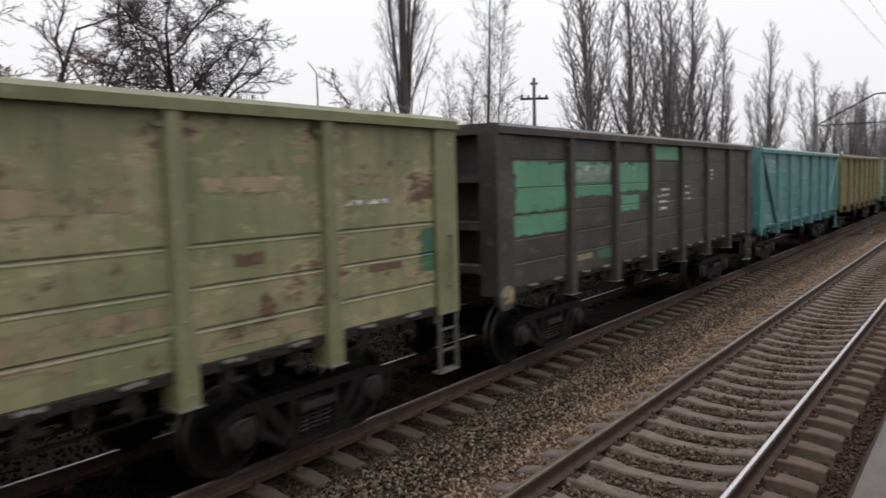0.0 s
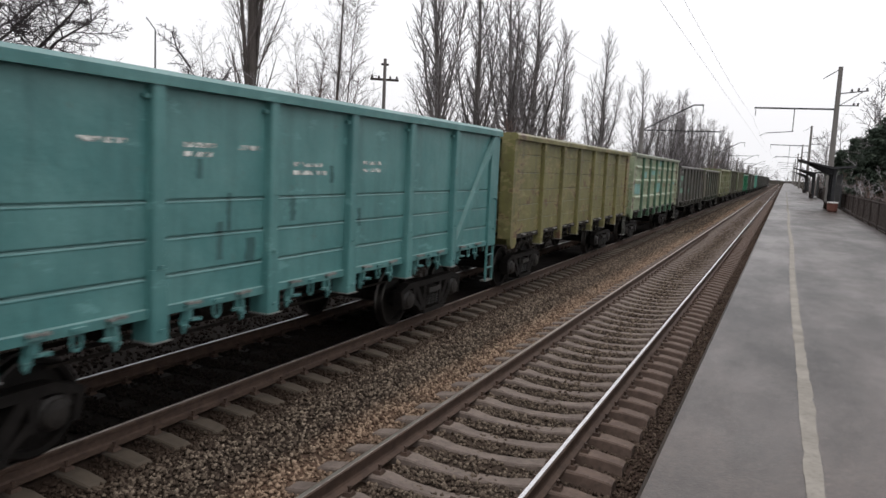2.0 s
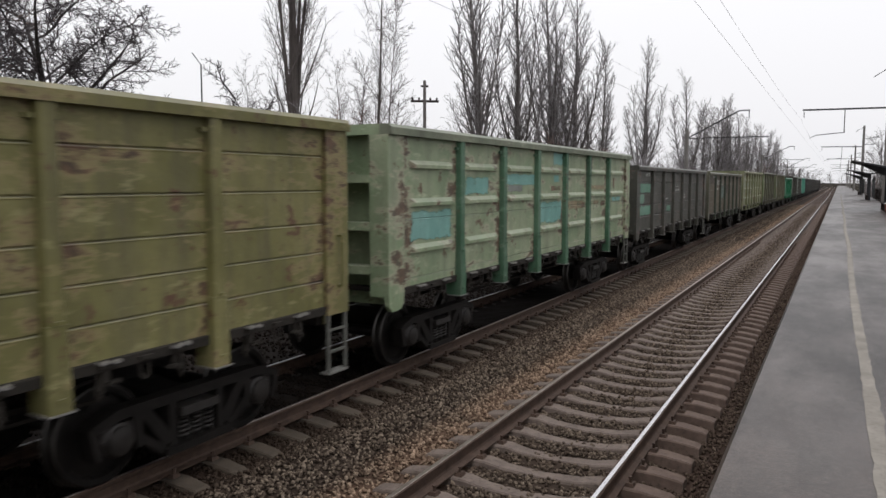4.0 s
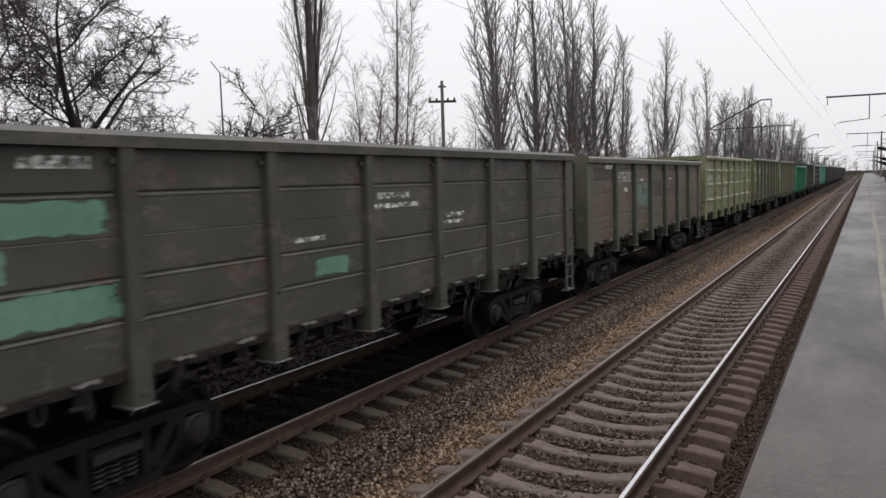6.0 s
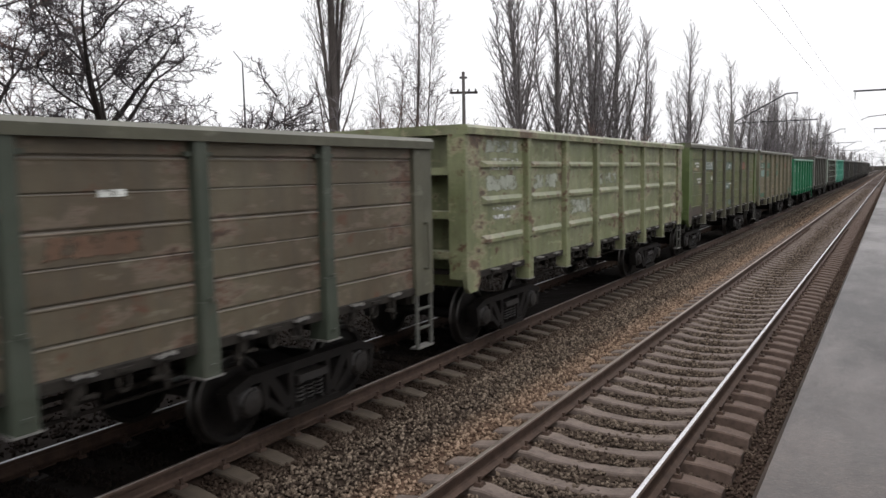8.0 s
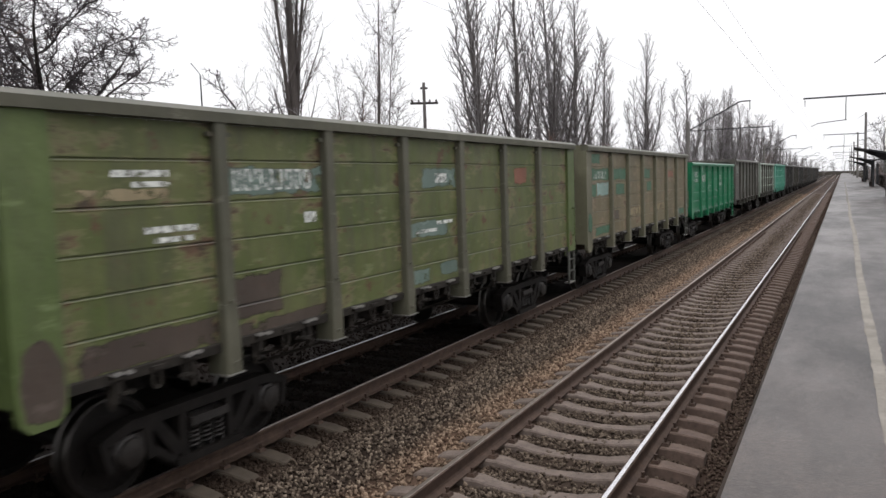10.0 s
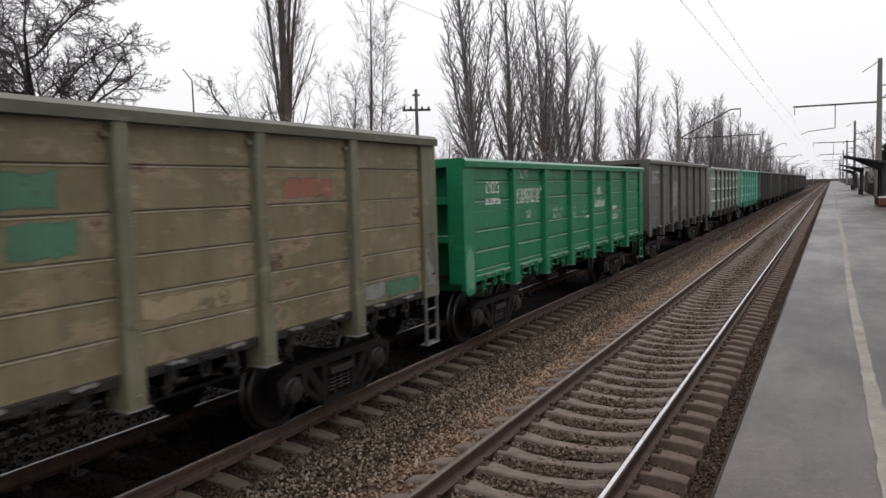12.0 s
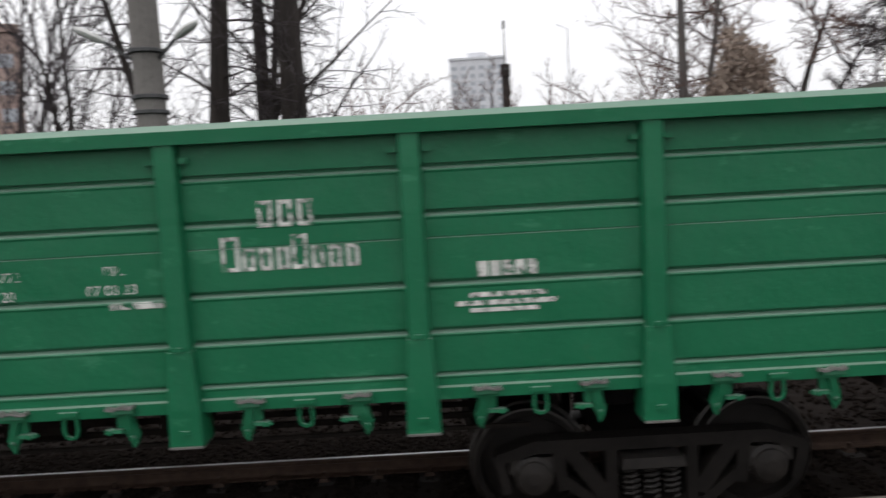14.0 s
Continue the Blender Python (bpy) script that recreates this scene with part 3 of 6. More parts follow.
def post_mesh(bm, top, flare=1.0):
    prism(bm, [(SKIN - 0.01, -0.085), (OUT - 0.012, -0.075), (OUT, -0.062), (OUT, 0.062), (OUT - 0.012, 0.075), (SKIN - 0.01, 0.085)], "z", 1.70, top - 0.135)
    # the lower half is wider and stands further out
    lo, hi = 1.01, 1.70
    ring = []
    for z, w, o in ((lo, 0.09 + 0.035 * flare, OUT + 0.01), (1.28, 0.09 + 0.028 * flare, OUT + 0.015), (hi, 0.088, OUT + 0.004)):
        ring.append([bm.verts.new(v) for v in ((SKIN - 0.16, -w, z), (o - 0.012, -w, z), (o, -w + 0.014, z), (o, w - 0.014, z), (o - 0.012, w, z), (SKIN - 0.16, w, z))])
    for a, b in zip(ring, ring[1:]):
        for i in range(6):
            j = (i + 1) % 6
            bm.faces.new((a[i], a[j], b[j], b[i]))
    bm.faces.new(ring[0][::-1])
    bm.faces.new(ring[-1])
    for z in (1.10, 1.71):
        box(bm, OUT + 0.012, OUT + 0.03, -0.03, 0.03, z, z + 0.03)
    for d in (-1, 1):
        box(bm, SKIN, SKIN + 0.05, d * 0.12 - 0.03, d * 0.12 + 0.03, top - 0.27, top - 0.23)


def post_foot(bm):
    box(bm, SKIN - 0.16, OUT + 0.025, -0.12, 0.12, 0.998, 1.012)


def rim_mesh(bm, top):
    o = [(1.36, top - 0.14), (1.545, top - 0.14), (1.55, top - 0.045), (1.505, top), (1.36, top)]
    prism(bm, o, "y", -HALF_L, HALF_L)


def end_rim(bm, top):
    box(bm, -1.36, 1.36, -0.34, 0.0, top - 0.14, top, 0.004)


def corner_mesh(bm, top, foot):
    """A broad corner plate, folded round the end; foot: reaches below the sill with a rounded end."""
    y0, y1 = 6.06, HALF_L
    if foot:
        o = [(y0, top - 0.14), (y0, 1.30), (y0 + 0.02, 1.14), (y0 + 0.10, 1.05), (y1 - 0.10, 1.04), (y1 - 0.02, 1.12), (y1, 1.3), (y1, top - 0.14)]
    else:
        o = [(y0, top - 0.14), (y0, 1.22), (y1, 1.22), (y1, top - 0.14)]
    prism(bm, o, "x", SKIN - 0.02, SKIN + 0.055)
    box(bm, 1.20, SKIN - 0.02, y1 - 0.05, y1, 1.25, top - 0.14)


def ladder_mesh(bm):
    for y in (-0.17, 0.17):
        box(bm, -0.02, 0.02, y - 0.02, y + 0.02, 0.50, 1.35)
    for z in (0.76, 1.02):
        box(bm, -0.015, 0.015, -0.16, 0.16, z, z + 0.028)


def ladder_step(bm):
    box(bm, -0.10, 0.03, -0.19, 0.19, 0.50, 0.525)


def handrail(bm):
    for z in (1.55, 2.15):
        box(bm, 0, 0.07, -0.02, 0.02, z, z + 0.03)
    box(bm, 0.05, 0.07, -0.012, 0.012, 1.55, 2.18)


def end_wall(bm, top):
    box(bm, -1.38, 1.38, -0.06, 0.0, 1.10, top - 0.14)


def end_rib(bm):
    box(bm, -1.40, 1.40, -0.005, 0.265, -0.055, 0.055)


def end_stile(bm, top):
    box(bm, -0.06, 0.06, -0.005, 0.16, 1.10, top - 0.16)


def floor_mesh(bm):
    box(bm, -1.38, 1.38, -HALF_L + 0.1, HALF_L - 0.1, 1.30, 1.36)
    box(bm, -0.28, 0.28, -HALF_L + 0.05, HALF_L - 0.05, 0.98, 1.30)
    for y in POSTS + [-6.1, 6.1]:
        box(bm, -1.35, 1.35, y - 0.08, y + 0.08, 1.10, 1.30)


def sill_mesh(bm):
    prism(bm, [(1.34, 1.235), (1.465, 1.235), (1.468, 1.32), (1.43, 1.335), (1.34, 1.335)], "y", -6.06, 6.06)


def latch_mesh(bm):
    """A hatch latch: a broad fin below the sill that narrows to a bent tip, with its bracket, pin and bolts."""
    prism(bm, [(-0.075, 1.27), (0.055, 1.27), (0.06, 1.19), (0.085, 1.09), (0.065, 1.02), (0.035, 0.985), (0.02, 1.03), (-0.015, 1.10), (-0.075, 1.15)], "x", 1.40, 1.43)
    prism(bm, [(-0.03, 1.25), (0.03, 1.25), (0.045, 1.13), (0.005, 1.13)], "x", 1.43, 1.462)
    box(bm, 1.43, 1.48, -0.15, -0.02, 1.118, 1.142, 0.006)
    box(bm, 1.43, 1.505, -0.085, 0.085, 1.268, 1.296, 0.008)
    lathe(bm, [(0.02, 1.43), (0.02, 1.50)], "x", 6, (0, -0.11, 1.13))
    lathe(bm, [(0.016, 1.43), (0.016, 1.475)], "x", 6, (0, 0.04, 1.07))


def pawl_mesh(bm):
    prism(bm, [(-0.12, 1.300), (-0.07, 1.292), (0.0, 1.312), (0.05, 1.297), (0.09, 1.31), (0.08, 1.330), (0.045, 1.314), (0.0, 1.328), (-0.06, 1.309), (-0.11, 1.322)], "x", 1.46, 1.525)


def loop_mesh(bm):
    """A drop-shaped safety loop of bent bar."""
    pts = [(-0.04, 1.28), (-0.05, 1.15), (-0.035, 1.105), (0.0, 1.088), (0.035, 1.105), (0.05, 1.15), (0.04, 1.28)]
    for (y0, z0), (y1, z1) in zip(pts, pts[1:]):
        beam(bm, (1.452, y0, z0), (1.452, y1, z1), 0.024, 0.022)
    box(bm, 1.44, 1.50, -0.07, 0.07, 1.265, 1.295)


def coupler_mesh(bm):
    box(bm, -0.10, 0.10, -0.05, 0.34, 0.96, 1.16)
    prism(bm, [(-0.24, 0.30), (0.20, 0.30), (0.24, 0.46), (0.08, 0.46), (0.04, 0.40), (-0.12, 0.40), (-0.18, 0.46), (-0.26, 0.44)], "z", 0.90, 1.22)
    box(bm, -0.35, 0.35, -0.08, 0.02, 0.92, 1.25)


def brake_gear(bm):
    lathe(bm, [(0.06, -0.45), (0.17, -0.43), (0.17, 0.15), (0.08, 0.2), (0.04, 0.5)], "y", 14, (0.42, -0.6, 0.92))
    lathe(bm, [(0.1, -0.4), (0.15, -0.34), (0.15, 0.34), (0.1, 0.4)], "y", 14, (-0.5, 1.1, 0.94))
    for x in (0.42, 0.1):
        beam(bm, (x, -3.2, 0.78), (x, 3.2, 0.78), 0.035, 0.05)
    beam(bm, (1.0, -3.4, 0.86), (1.0, 3.4, 0.86), 0.03, 0.03)
    for y in (-2.2, 0.3, 2.2):
        box(bm, 0.05, 0.5, y - 0.03, y + 0.03, 0.76, 1.0)


def coal_mesh(bm):
    rng = random.Random(9)
    n, m = 7, 30
    grid = [[bm.verts.new((-1.36 + 2.72 * i / (n - 1), -6.2 + 12.4 * j / (m - 1), 2.9 + 0.6 * math.sin(math.pi * i / (n - 1)) + rng.uniform(-0.08, 0.08))) for i in range(n)] for j in range(m)]
    for j in range(m - 1):
        for i in range(n - 1):
            bm.faces.new((grid[j][i], grid[j][i + 1], grid[j + 1][i + 1], grid[j + 1][i]))


def bolster_mesh(bm):
    prism(bm, [(-1.02, 0.42), (-0.9, 0.36), (0.9, 0.36), (1.02, 0.42), (1.02, 0.60), (0.4, 0.72), (-0.4, 0.72), (-1.02, 0.60)], "y", -0.20, 0.20)
    lathe(bm, [(0.2, 0.70), (0.2, 0.98)], "z", 16)


def side_frame(bm):
    """A cast side frame: top chord, slanted ends, lower chord and spring opening."""
    t0, t1 = -0.085, 0.085
    prism(bm, [(-1.22, 0.58), (-0.9, 0.66), (0.9, 0.66), (1.22, 0.58), (1.22, 0.66), (0.92, 0.76), (-0.92, 0.76), (-1.22, 0.66)], "x", t0, t1)
    for s in (-1, 1):
        prism(bm, [(s * 0.72, 0.68), (s * 0.58, 0.68), (s * 0.30, 0.32), (s * 0.42, 0.26)], "x", t0, t1)
        prism(bm, [(s * 0.36, 0.68), (s * 0.27, 0.68), (s * 0.27, 0.24), (s * 0.36, 0.24)], "x", t0, t1)
        prism(bm, [(s * 1.24, 0.64), (s * 1.16, 0.64), (s * 1.10, 0.36), (s * 1.17, 0.34)], "x", t0, t1)
        prism(bm, [(s * 0.78, 0.66), (s * 0.68, 0.66), (s * 0.66, 0.36), (s * 0.74, 0.34)], "x", t0, t1)
        prism(bm, [(s * 0.74, 0.42), (s * 0.66, 0.46), (s * 0.36, 0.22), (s * 0.42, 0.17)], "x", t0, t1)
    prism(bm, [(-0.44, 0.17), (0.44, 0.17), (0.44, 0.24), (-0.44, 0.24)], "x", t0 - 0.05, t1 + 0.05)


def spring_mesh(bm):
    """A coil spring of five and a half turns."""
    prev = None
    n = 33
    for k in range(n + 1):
        a = 2 * math.pi * 5.5 * k / n
        c, z = Vector((math.cos(a), math.sin(a), 0)), 0.26 + 0.25 * k / n
        ring = [bm.verts.new(c * (0.062 + r) + Vector((0, 0, z + h))) for r, h in ((-0.014, 0), (0, -0.014), (0.014, 0), (0, 0.014))]
        if prev:
            for i in range(4):
                bm.faces.new((prev[i], prev[(i + 1) % 4], ring[(i + 1) % 4], ring[i]))
        prev = ring


def spring_cap(bm):
    box(bm, -0.11, 0.12, -0.25, 0.25, 0.52, 0.60, 0.01)


def axle_box(bm):
    lathe(bm, [(0.15, -0.12), (0.16, 0.03), (0.135, 0.05), (0.13, 0.075), (0.05, 0.09)], "x", 14, (0, 0, 0.475))
    box(bm, -0.12, 0.03, -0.19, 0.19, 0.50, 0.62, 0.01)


def wheelset_mesh(bm):
    lathe(bm, [(0.075, -1.02), (0.085, -0.72), (0.08, 0.0), (0.085, 0.72), (0.075, 1.02)], "x", 12)
    for s in (-1, 1):
        lathe(bm, [(0.13, s * 0.90), (0.15, s * 0.82), (0.38, s * 0.80), (0.40, s * 0.865), (0.45, s * 0.868), (0.462, s * 0.862), (0.462, s * 0.74), (0.1, s * 0.74)], "x", 32)
        lathe(bm, [(0.13, s * 0.72), (0.38, s * 0.755), (0.41, s * 0.735), (0.49, s * 0.735), (0.49, s * 0.745)], "x", 28)
        # holes and stains that make the turning seen
        for a in (0.4, 2.6):
            c = (0.27 * math.cos(a), 0.27 * math.sin(a))
            box(bm, min(s * 0.805, s * 0.83), max(s * 0.805, s * 0.83), c[0] - 0.03, c[0] + 0.03, c[1] - 0.05, c[1] + 0.05)
    plain_faces = set(bm.faces)
    tread_mesh(bm)
    for f in bm.faces:
        f.material_index = 0 if f in plain_faces else 1


def tread_mesh(bm):
    for s in (-1, 1):
        lathe(bm, [(0.455, s * 0.872), (0.463, s * 0.870), (0.472, s * 0.860), (0.477, s * 0.80), (0.482, s * 0.765), (0.502, s * 0.752), (0.502, s * 0.736), (0.44, s * 0.732)], "x", 36, caps=False)


WHEELSETS = []


def bogie(wagon, y, turning, wagon_index):
    b = part("bogie", ("bogie",), bolster_mesh, IRON, wagon, (0, y, 0), "three-piece cast iron bogie")
    for s in (-1, 1):
        part("side_frame", ("side_frame",), side_frame, IRON, b, (s * 1.06, 0, 0))
        part("spring_cap", ("spring_cap",), spring_cap, AXLE_IRON, b, (s * 1.08, 0, 0))
        if turning:
            for y2 in (-0.16, 0.0, 0.16):
                part("spring", ("spring",), spring_mesh, AXLE_IRON, b, (s * 1.10, y2, 0))
        for w in (-0.925, 0.925):
            part("axle_box", ("axle_box", s), (lambda bm: axle_box(bm)) if s > 0 else (lambda bm: mirrored(bm, axle_box)), AXLE_IRON, b, (s * 1.10, w, 0))
    for w in (-0.925, 0.925):
        ws = part("wheelset", ("wheelset",), wheelset_mesh, IRON, b, (0, w, 0.477))
        if len(ws.data.materials) < 2:
            ws.data.materials.append(WHEEL_STEEL)
        if turning:
            WHEELSETS.append((ws, w))
    return b


def mirrored(bm, build):
    build(bm)
    for v in bm.verts:
        v.co.x = -v.co.x


def text_part(body, size, wagon, y, z, x=SKIN + 0.006, name="lettering", spacing=1.0):
    cu = bpy.data.curves.new("lettering", "FONT")
    cu.body, cu.size, cu.space_character = body, size, spacing
    tmp = bpy.data.objects.new("lettering", cu)
    scene.collection.objects.link(tmp)
    bpy.context.view_layer.update()
    me = bpy.data.meshes.new_from_object(tmp.evaluated_get(bpy.context.evaluated_depsgraph_get()))
    bpy.data.objects.remove(tmp)
    me.materials.clear()
    me.materials.append(WHITE)
    ob = new(name, me)
    ob.parent = wagon
    ob.matrix_local = pose(x, y, z, 90, 0, 90)
    ob["label"] = "white stencilled lettering"
    ob["kind"] = "stuff"
    return ob


def bars_part(wagon, bars, name="marking", mat=None):
    """Plain bars in place of writing: (y, z, wide, high) each."""
    bm = bmesh.new()
    for y, z, w, h in bars:
        if h < 0.15 or w > 0.4:
            box(bm, SKIN + 0.001, SKIN + 0.006, y, y + w, z, z + h)
            continue
        e = 0.028
        for a, b, c, d in ((y, y + e, z, z + h), (y + w - e, y + w, z, z + h), (y + e, y + w - e, z, z + e), (y + e, y + w - e, z + h - e, z + h)):
            box(bm, SKIN + 0.001, SKIN + 0.006, a, b, c, d)
    me = bpy.data.meshes.new(name)
    bm.to_mesh(me)
    bm.free()
    me.materials.append(mat or WHITE)
    ob = new(name, me)
    ob.parent = wagon
    ob["label"] = "faded white painted marking"
    ob["kind"] = "stuff"
    return ob


TALL_A = [(3.10, 0.015), (2.70, 0.015), (2.32, 0.015), (1.98, 0.015), (1.64, 0.015)]
TALL_B = [(2.34, 0.02), (1.98, 0.02), (1.62, 0.022)]
LOW_A = [(2.93, 0.024), (2.60, 0.026), (2.42, 0.006), (2.09, 0.026), (1.74, 0.026), (1.42, 0.02)]
LOW_B = [(2.80, 0.022), (2.44, 0.008), (2.10, 0.022), (1.74, 0.022)]
LOW_C = [(3.0, 0.02), (2.72, 0.012), (2.44, 0.02), (2.16, 0.012), (1.88, 0.02), (1.58, 0.018)]
PALE_BEADS = [(3.06, 0.06, 0.12, 0.88), (2.52, 0.06, 0.12, 0.88), (1.86, 0.06, 0.12, 0.88)]
GRID_BEADS = [(2.95, 0.05, 0.08, 0.92), (2.40, 0.06, 0.08, 0.92), (1.80, 0.06, 0.08, 0.92)]


def wagon(index, label, top, style, grooves, body, post_mat, ends, beads=(), patches=(), braces=False, ribs=(2.85, 2.2, 1.6), load=False, near=True, rim=None, clean=False, wall=None):
    """A four-axle gondola: body in panels, posts, rim, corners, hatch latches, ladders, couplers, two bogies."""
    w = thing("gondola_wagon", label, "freight wagon", "wagons of the passing train", (TRAIN_AXIS, FIRST_REAR + (index - 1) * PITCH - HALF_L, 0))
    for s in (1, -1):
        flip = math.pi if s < 0 else 0.0
        for b, (y0, y1) in enumerate(BAYS):
            pan = part("side_panel", ("side_panel", style, b), lambda bm, y0=y0, y1=y1: panel_mesh(bm, y0, y1, grooves, top), body, w, turn=flip)
            for z, h, p0, p1 in beads:
                part("rib", ("rib", b, z, h), lambda bm, y0=y0, y1=y1, z=z, h=h, p0=p0, p1=p1: rib_mesh(bm, y0, y1, z, h, p0, p1), body, pan)
        for y in POSTS:
            p = part("post", ("post", top, style), lambda bm: post_mesh(bm, top, 1.0 if style == "l7" else 0.35), post_mat, w, (0, s * y, 0), turn=flip)
            if near and s > 0:
                part("foot_plate", ("foot_plate",), post_foot, STEP, p)
        part("top_rim", ("top_rim", top), lambda bm: rim_mesh(bm, top), rim or ends, w, turn=flip)
        part("corner_plate", ("corner_plate", top, 0), lambda bm: corner_mesh(bm, top, False), ends, w, turn=flip)
        part("corner_plate", ("corner_plate", top, 1), lambda bm: mirror_y(bm, lambda q: corner_mesh(q, top, True)), ends, w, turn=flip)
        # far-side sill is coloured black as the shade below the floor
        part("side_sill", ("side_sill",), sill_mesh, (body if clean else GRIMY_SHADE) if s > 0 else FRAME_DARK, w, turn=flip)
        lad = part("ladder", ("ladder",), ladder_mesh, ends if clean else LADDER, w, (s * (SKIN + 0.03), s * (HALF_L - 0.22), 0), turn=flip)
        part("step", ("step",), ladder_step, STEP, lad)
        part("handrail", ("handrail",), handrail, ends, w, (s * (SKIN + 0.055), s * (HALF_L - 0.2), 0), turn=flip)
        ew = part("end_wall", ("end_wall", top), lambda bm: end_wall(bm, top), wall or ends, w, (0, s * (HALF_L - 0.28), 0), turn=flip)
        for z in ribs:
            part("end_rib", ("end_rib",), end_rib, ends, ew, (0, 0, z))
        for x in (-0.55, 0.55):
            part("end_stile", ("end_stile", top), lambda bm: end_stile(bm, top), ends, ew, (x, 0, 0))
        part("end_rim", ("end_rim", top), lambda bm: end_rim(bm, top), ends, w, (0, s * HALF_L, 0), turn=flip)
        part("coupler", ("coupler",), coupler_mesh, IRON, w, (0, s * (HALF_L - 0.02), 0), turn=flip)
        if s > 0 or near:
            for y0, y1 in BAYS:
                c, d = (y0 + y1) / 2, 0.40
                # latches and loop of the far side get the same painted shade
                part("latch", ("latch",), latch_mesh, (post_mat if clean else GRIMY_SHADE) if s > 0 else FRAME_DARK, w, (0, s * (c + d), 0), turn=flip)
                part("latch", ("latch", 1), lambda bm: mirror_y(bm, latch_mesh), (post_mat if clean else GRIMY_SHADE) if s > 0 else FRAME_DARK, w, (0, s * (c - d), 0), turn=flip)
                # pale worn pawls also paint in the highlights on the latch tops
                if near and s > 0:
                    part("pawl", ("pawl",), pawl_mesh, STEP, w, (0, c + d, 0), "worn latch pawl, pale with painted highlight")
                    part("pawl", ("pawl", 1), lambda bm: mirror_y(bm, pawl_mesh), STEP, w, (0, c - d, 0), "worn latch pawl, pale with painted highlight")
                part("safety_loop", ("safety_loop",), loop_mesh, (post_mat if clean else GRIMY_SHADE) if s > 0 else FRAME_DARK, w, (0, s * c, 0), turn=flip)
        if braces:
            for e in (-1, 1):
                part("brace", ("brace", e), lambda bm, e=e: beam(bm, (SKIN + 0.045, e * 6.2, top - 0.16), (SKIN + 0.045, e * 4.42, 1.36), 0.08, 0.13), post_mat, w, turn=flip)
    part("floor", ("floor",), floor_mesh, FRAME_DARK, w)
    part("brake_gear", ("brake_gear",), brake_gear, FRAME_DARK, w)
    if load:
        part("load", ("load",), coal_mesh, COAL, w, label="black coal heap")
    for y in (-4.33, 4.33):
        bogie(w, y, near, index)
    rng = random.Random(100 + index)
    for n, (bay, a, b, z0, z1, mat) in enumerate(patches):
        y0, y1 = BAYS[bay]
        y0, y1 = y0 + 0.09, y1 - 0.09
        part("paint_patch", ("paint_patch", index, n), lambda bm: patch_mesh(bm, grooves, top, y0 + (y1 - y0) * a, y0 + (y1 - y0) * b, z0, z1, rng), mat, w)
    return w


def corner_patch(w, y0, y1, z0, z1, mat, seed):
    """A worn patch on a corner plate."""
    rng = random.Random(seed)

    def build(bm):
        prev = None
        for k in range(13):
            z = z0 + (z1 - z0) * k / 12
            u = math.sin(math.pi * min(1, (k + 1.5) / 13)) ** 0.35
            c, h = (y0 + y1) / 2, (y1 - y0) / 2 * u
            cur = (bm.verts.new((SKIN + 0.058, c - h + rng.uniform(-0.015, 0.015), z)), bm.verts.new((SKIN + 0.058, c + h + rng.uniform(-0.015, 0.015), z)))
            if prev:
                bm.faces.new((prev[0], prev[1], cur[1], cur[0]))
            prev = cur
    part("paint_patch", ("corner_patch", seed), build, mat, w)


def mirror_y(bm, build):
    build(bm)
    for v in bm.verts:
        v.co.y = -v.co.y


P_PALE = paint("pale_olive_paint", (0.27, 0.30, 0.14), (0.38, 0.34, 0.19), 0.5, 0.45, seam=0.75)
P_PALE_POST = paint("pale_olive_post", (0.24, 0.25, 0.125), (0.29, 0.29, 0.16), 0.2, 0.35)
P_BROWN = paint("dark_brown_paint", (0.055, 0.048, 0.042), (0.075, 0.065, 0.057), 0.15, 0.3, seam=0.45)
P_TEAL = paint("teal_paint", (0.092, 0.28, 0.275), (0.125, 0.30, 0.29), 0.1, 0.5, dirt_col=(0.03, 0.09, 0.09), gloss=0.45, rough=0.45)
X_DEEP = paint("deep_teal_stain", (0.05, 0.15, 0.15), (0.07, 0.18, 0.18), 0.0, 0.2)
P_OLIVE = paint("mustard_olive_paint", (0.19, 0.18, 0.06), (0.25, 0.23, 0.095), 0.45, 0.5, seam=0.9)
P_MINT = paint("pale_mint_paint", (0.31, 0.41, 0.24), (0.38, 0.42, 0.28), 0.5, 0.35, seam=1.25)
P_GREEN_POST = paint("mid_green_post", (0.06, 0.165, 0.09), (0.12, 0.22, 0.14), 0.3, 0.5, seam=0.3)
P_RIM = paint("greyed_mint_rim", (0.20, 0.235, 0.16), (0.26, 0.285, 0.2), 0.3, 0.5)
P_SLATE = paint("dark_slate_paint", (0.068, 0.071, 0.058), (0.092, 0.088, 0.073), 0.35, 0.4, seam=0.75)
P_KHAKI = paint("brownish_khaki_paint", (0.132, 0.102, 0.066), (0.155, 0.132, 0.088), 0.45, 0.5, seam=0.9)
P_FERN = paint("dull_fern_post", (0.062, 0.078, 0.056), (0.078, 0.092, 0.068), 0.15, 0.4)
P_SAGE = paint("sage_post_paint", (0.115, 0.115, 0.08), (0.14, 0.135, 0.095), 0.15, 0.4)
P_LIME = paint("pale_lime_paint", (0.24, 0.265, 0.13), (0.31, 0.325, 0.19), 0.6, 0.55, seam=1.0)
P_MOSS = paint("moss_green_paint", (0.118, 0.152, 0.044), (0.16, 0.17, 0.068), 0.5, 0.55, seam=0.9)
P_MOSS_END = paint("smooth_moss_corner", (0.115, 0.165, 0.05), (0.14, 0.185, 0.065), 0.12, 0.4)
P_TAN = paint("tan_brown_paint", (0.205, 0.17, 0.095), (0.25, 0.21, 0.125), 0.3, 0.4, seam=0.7)
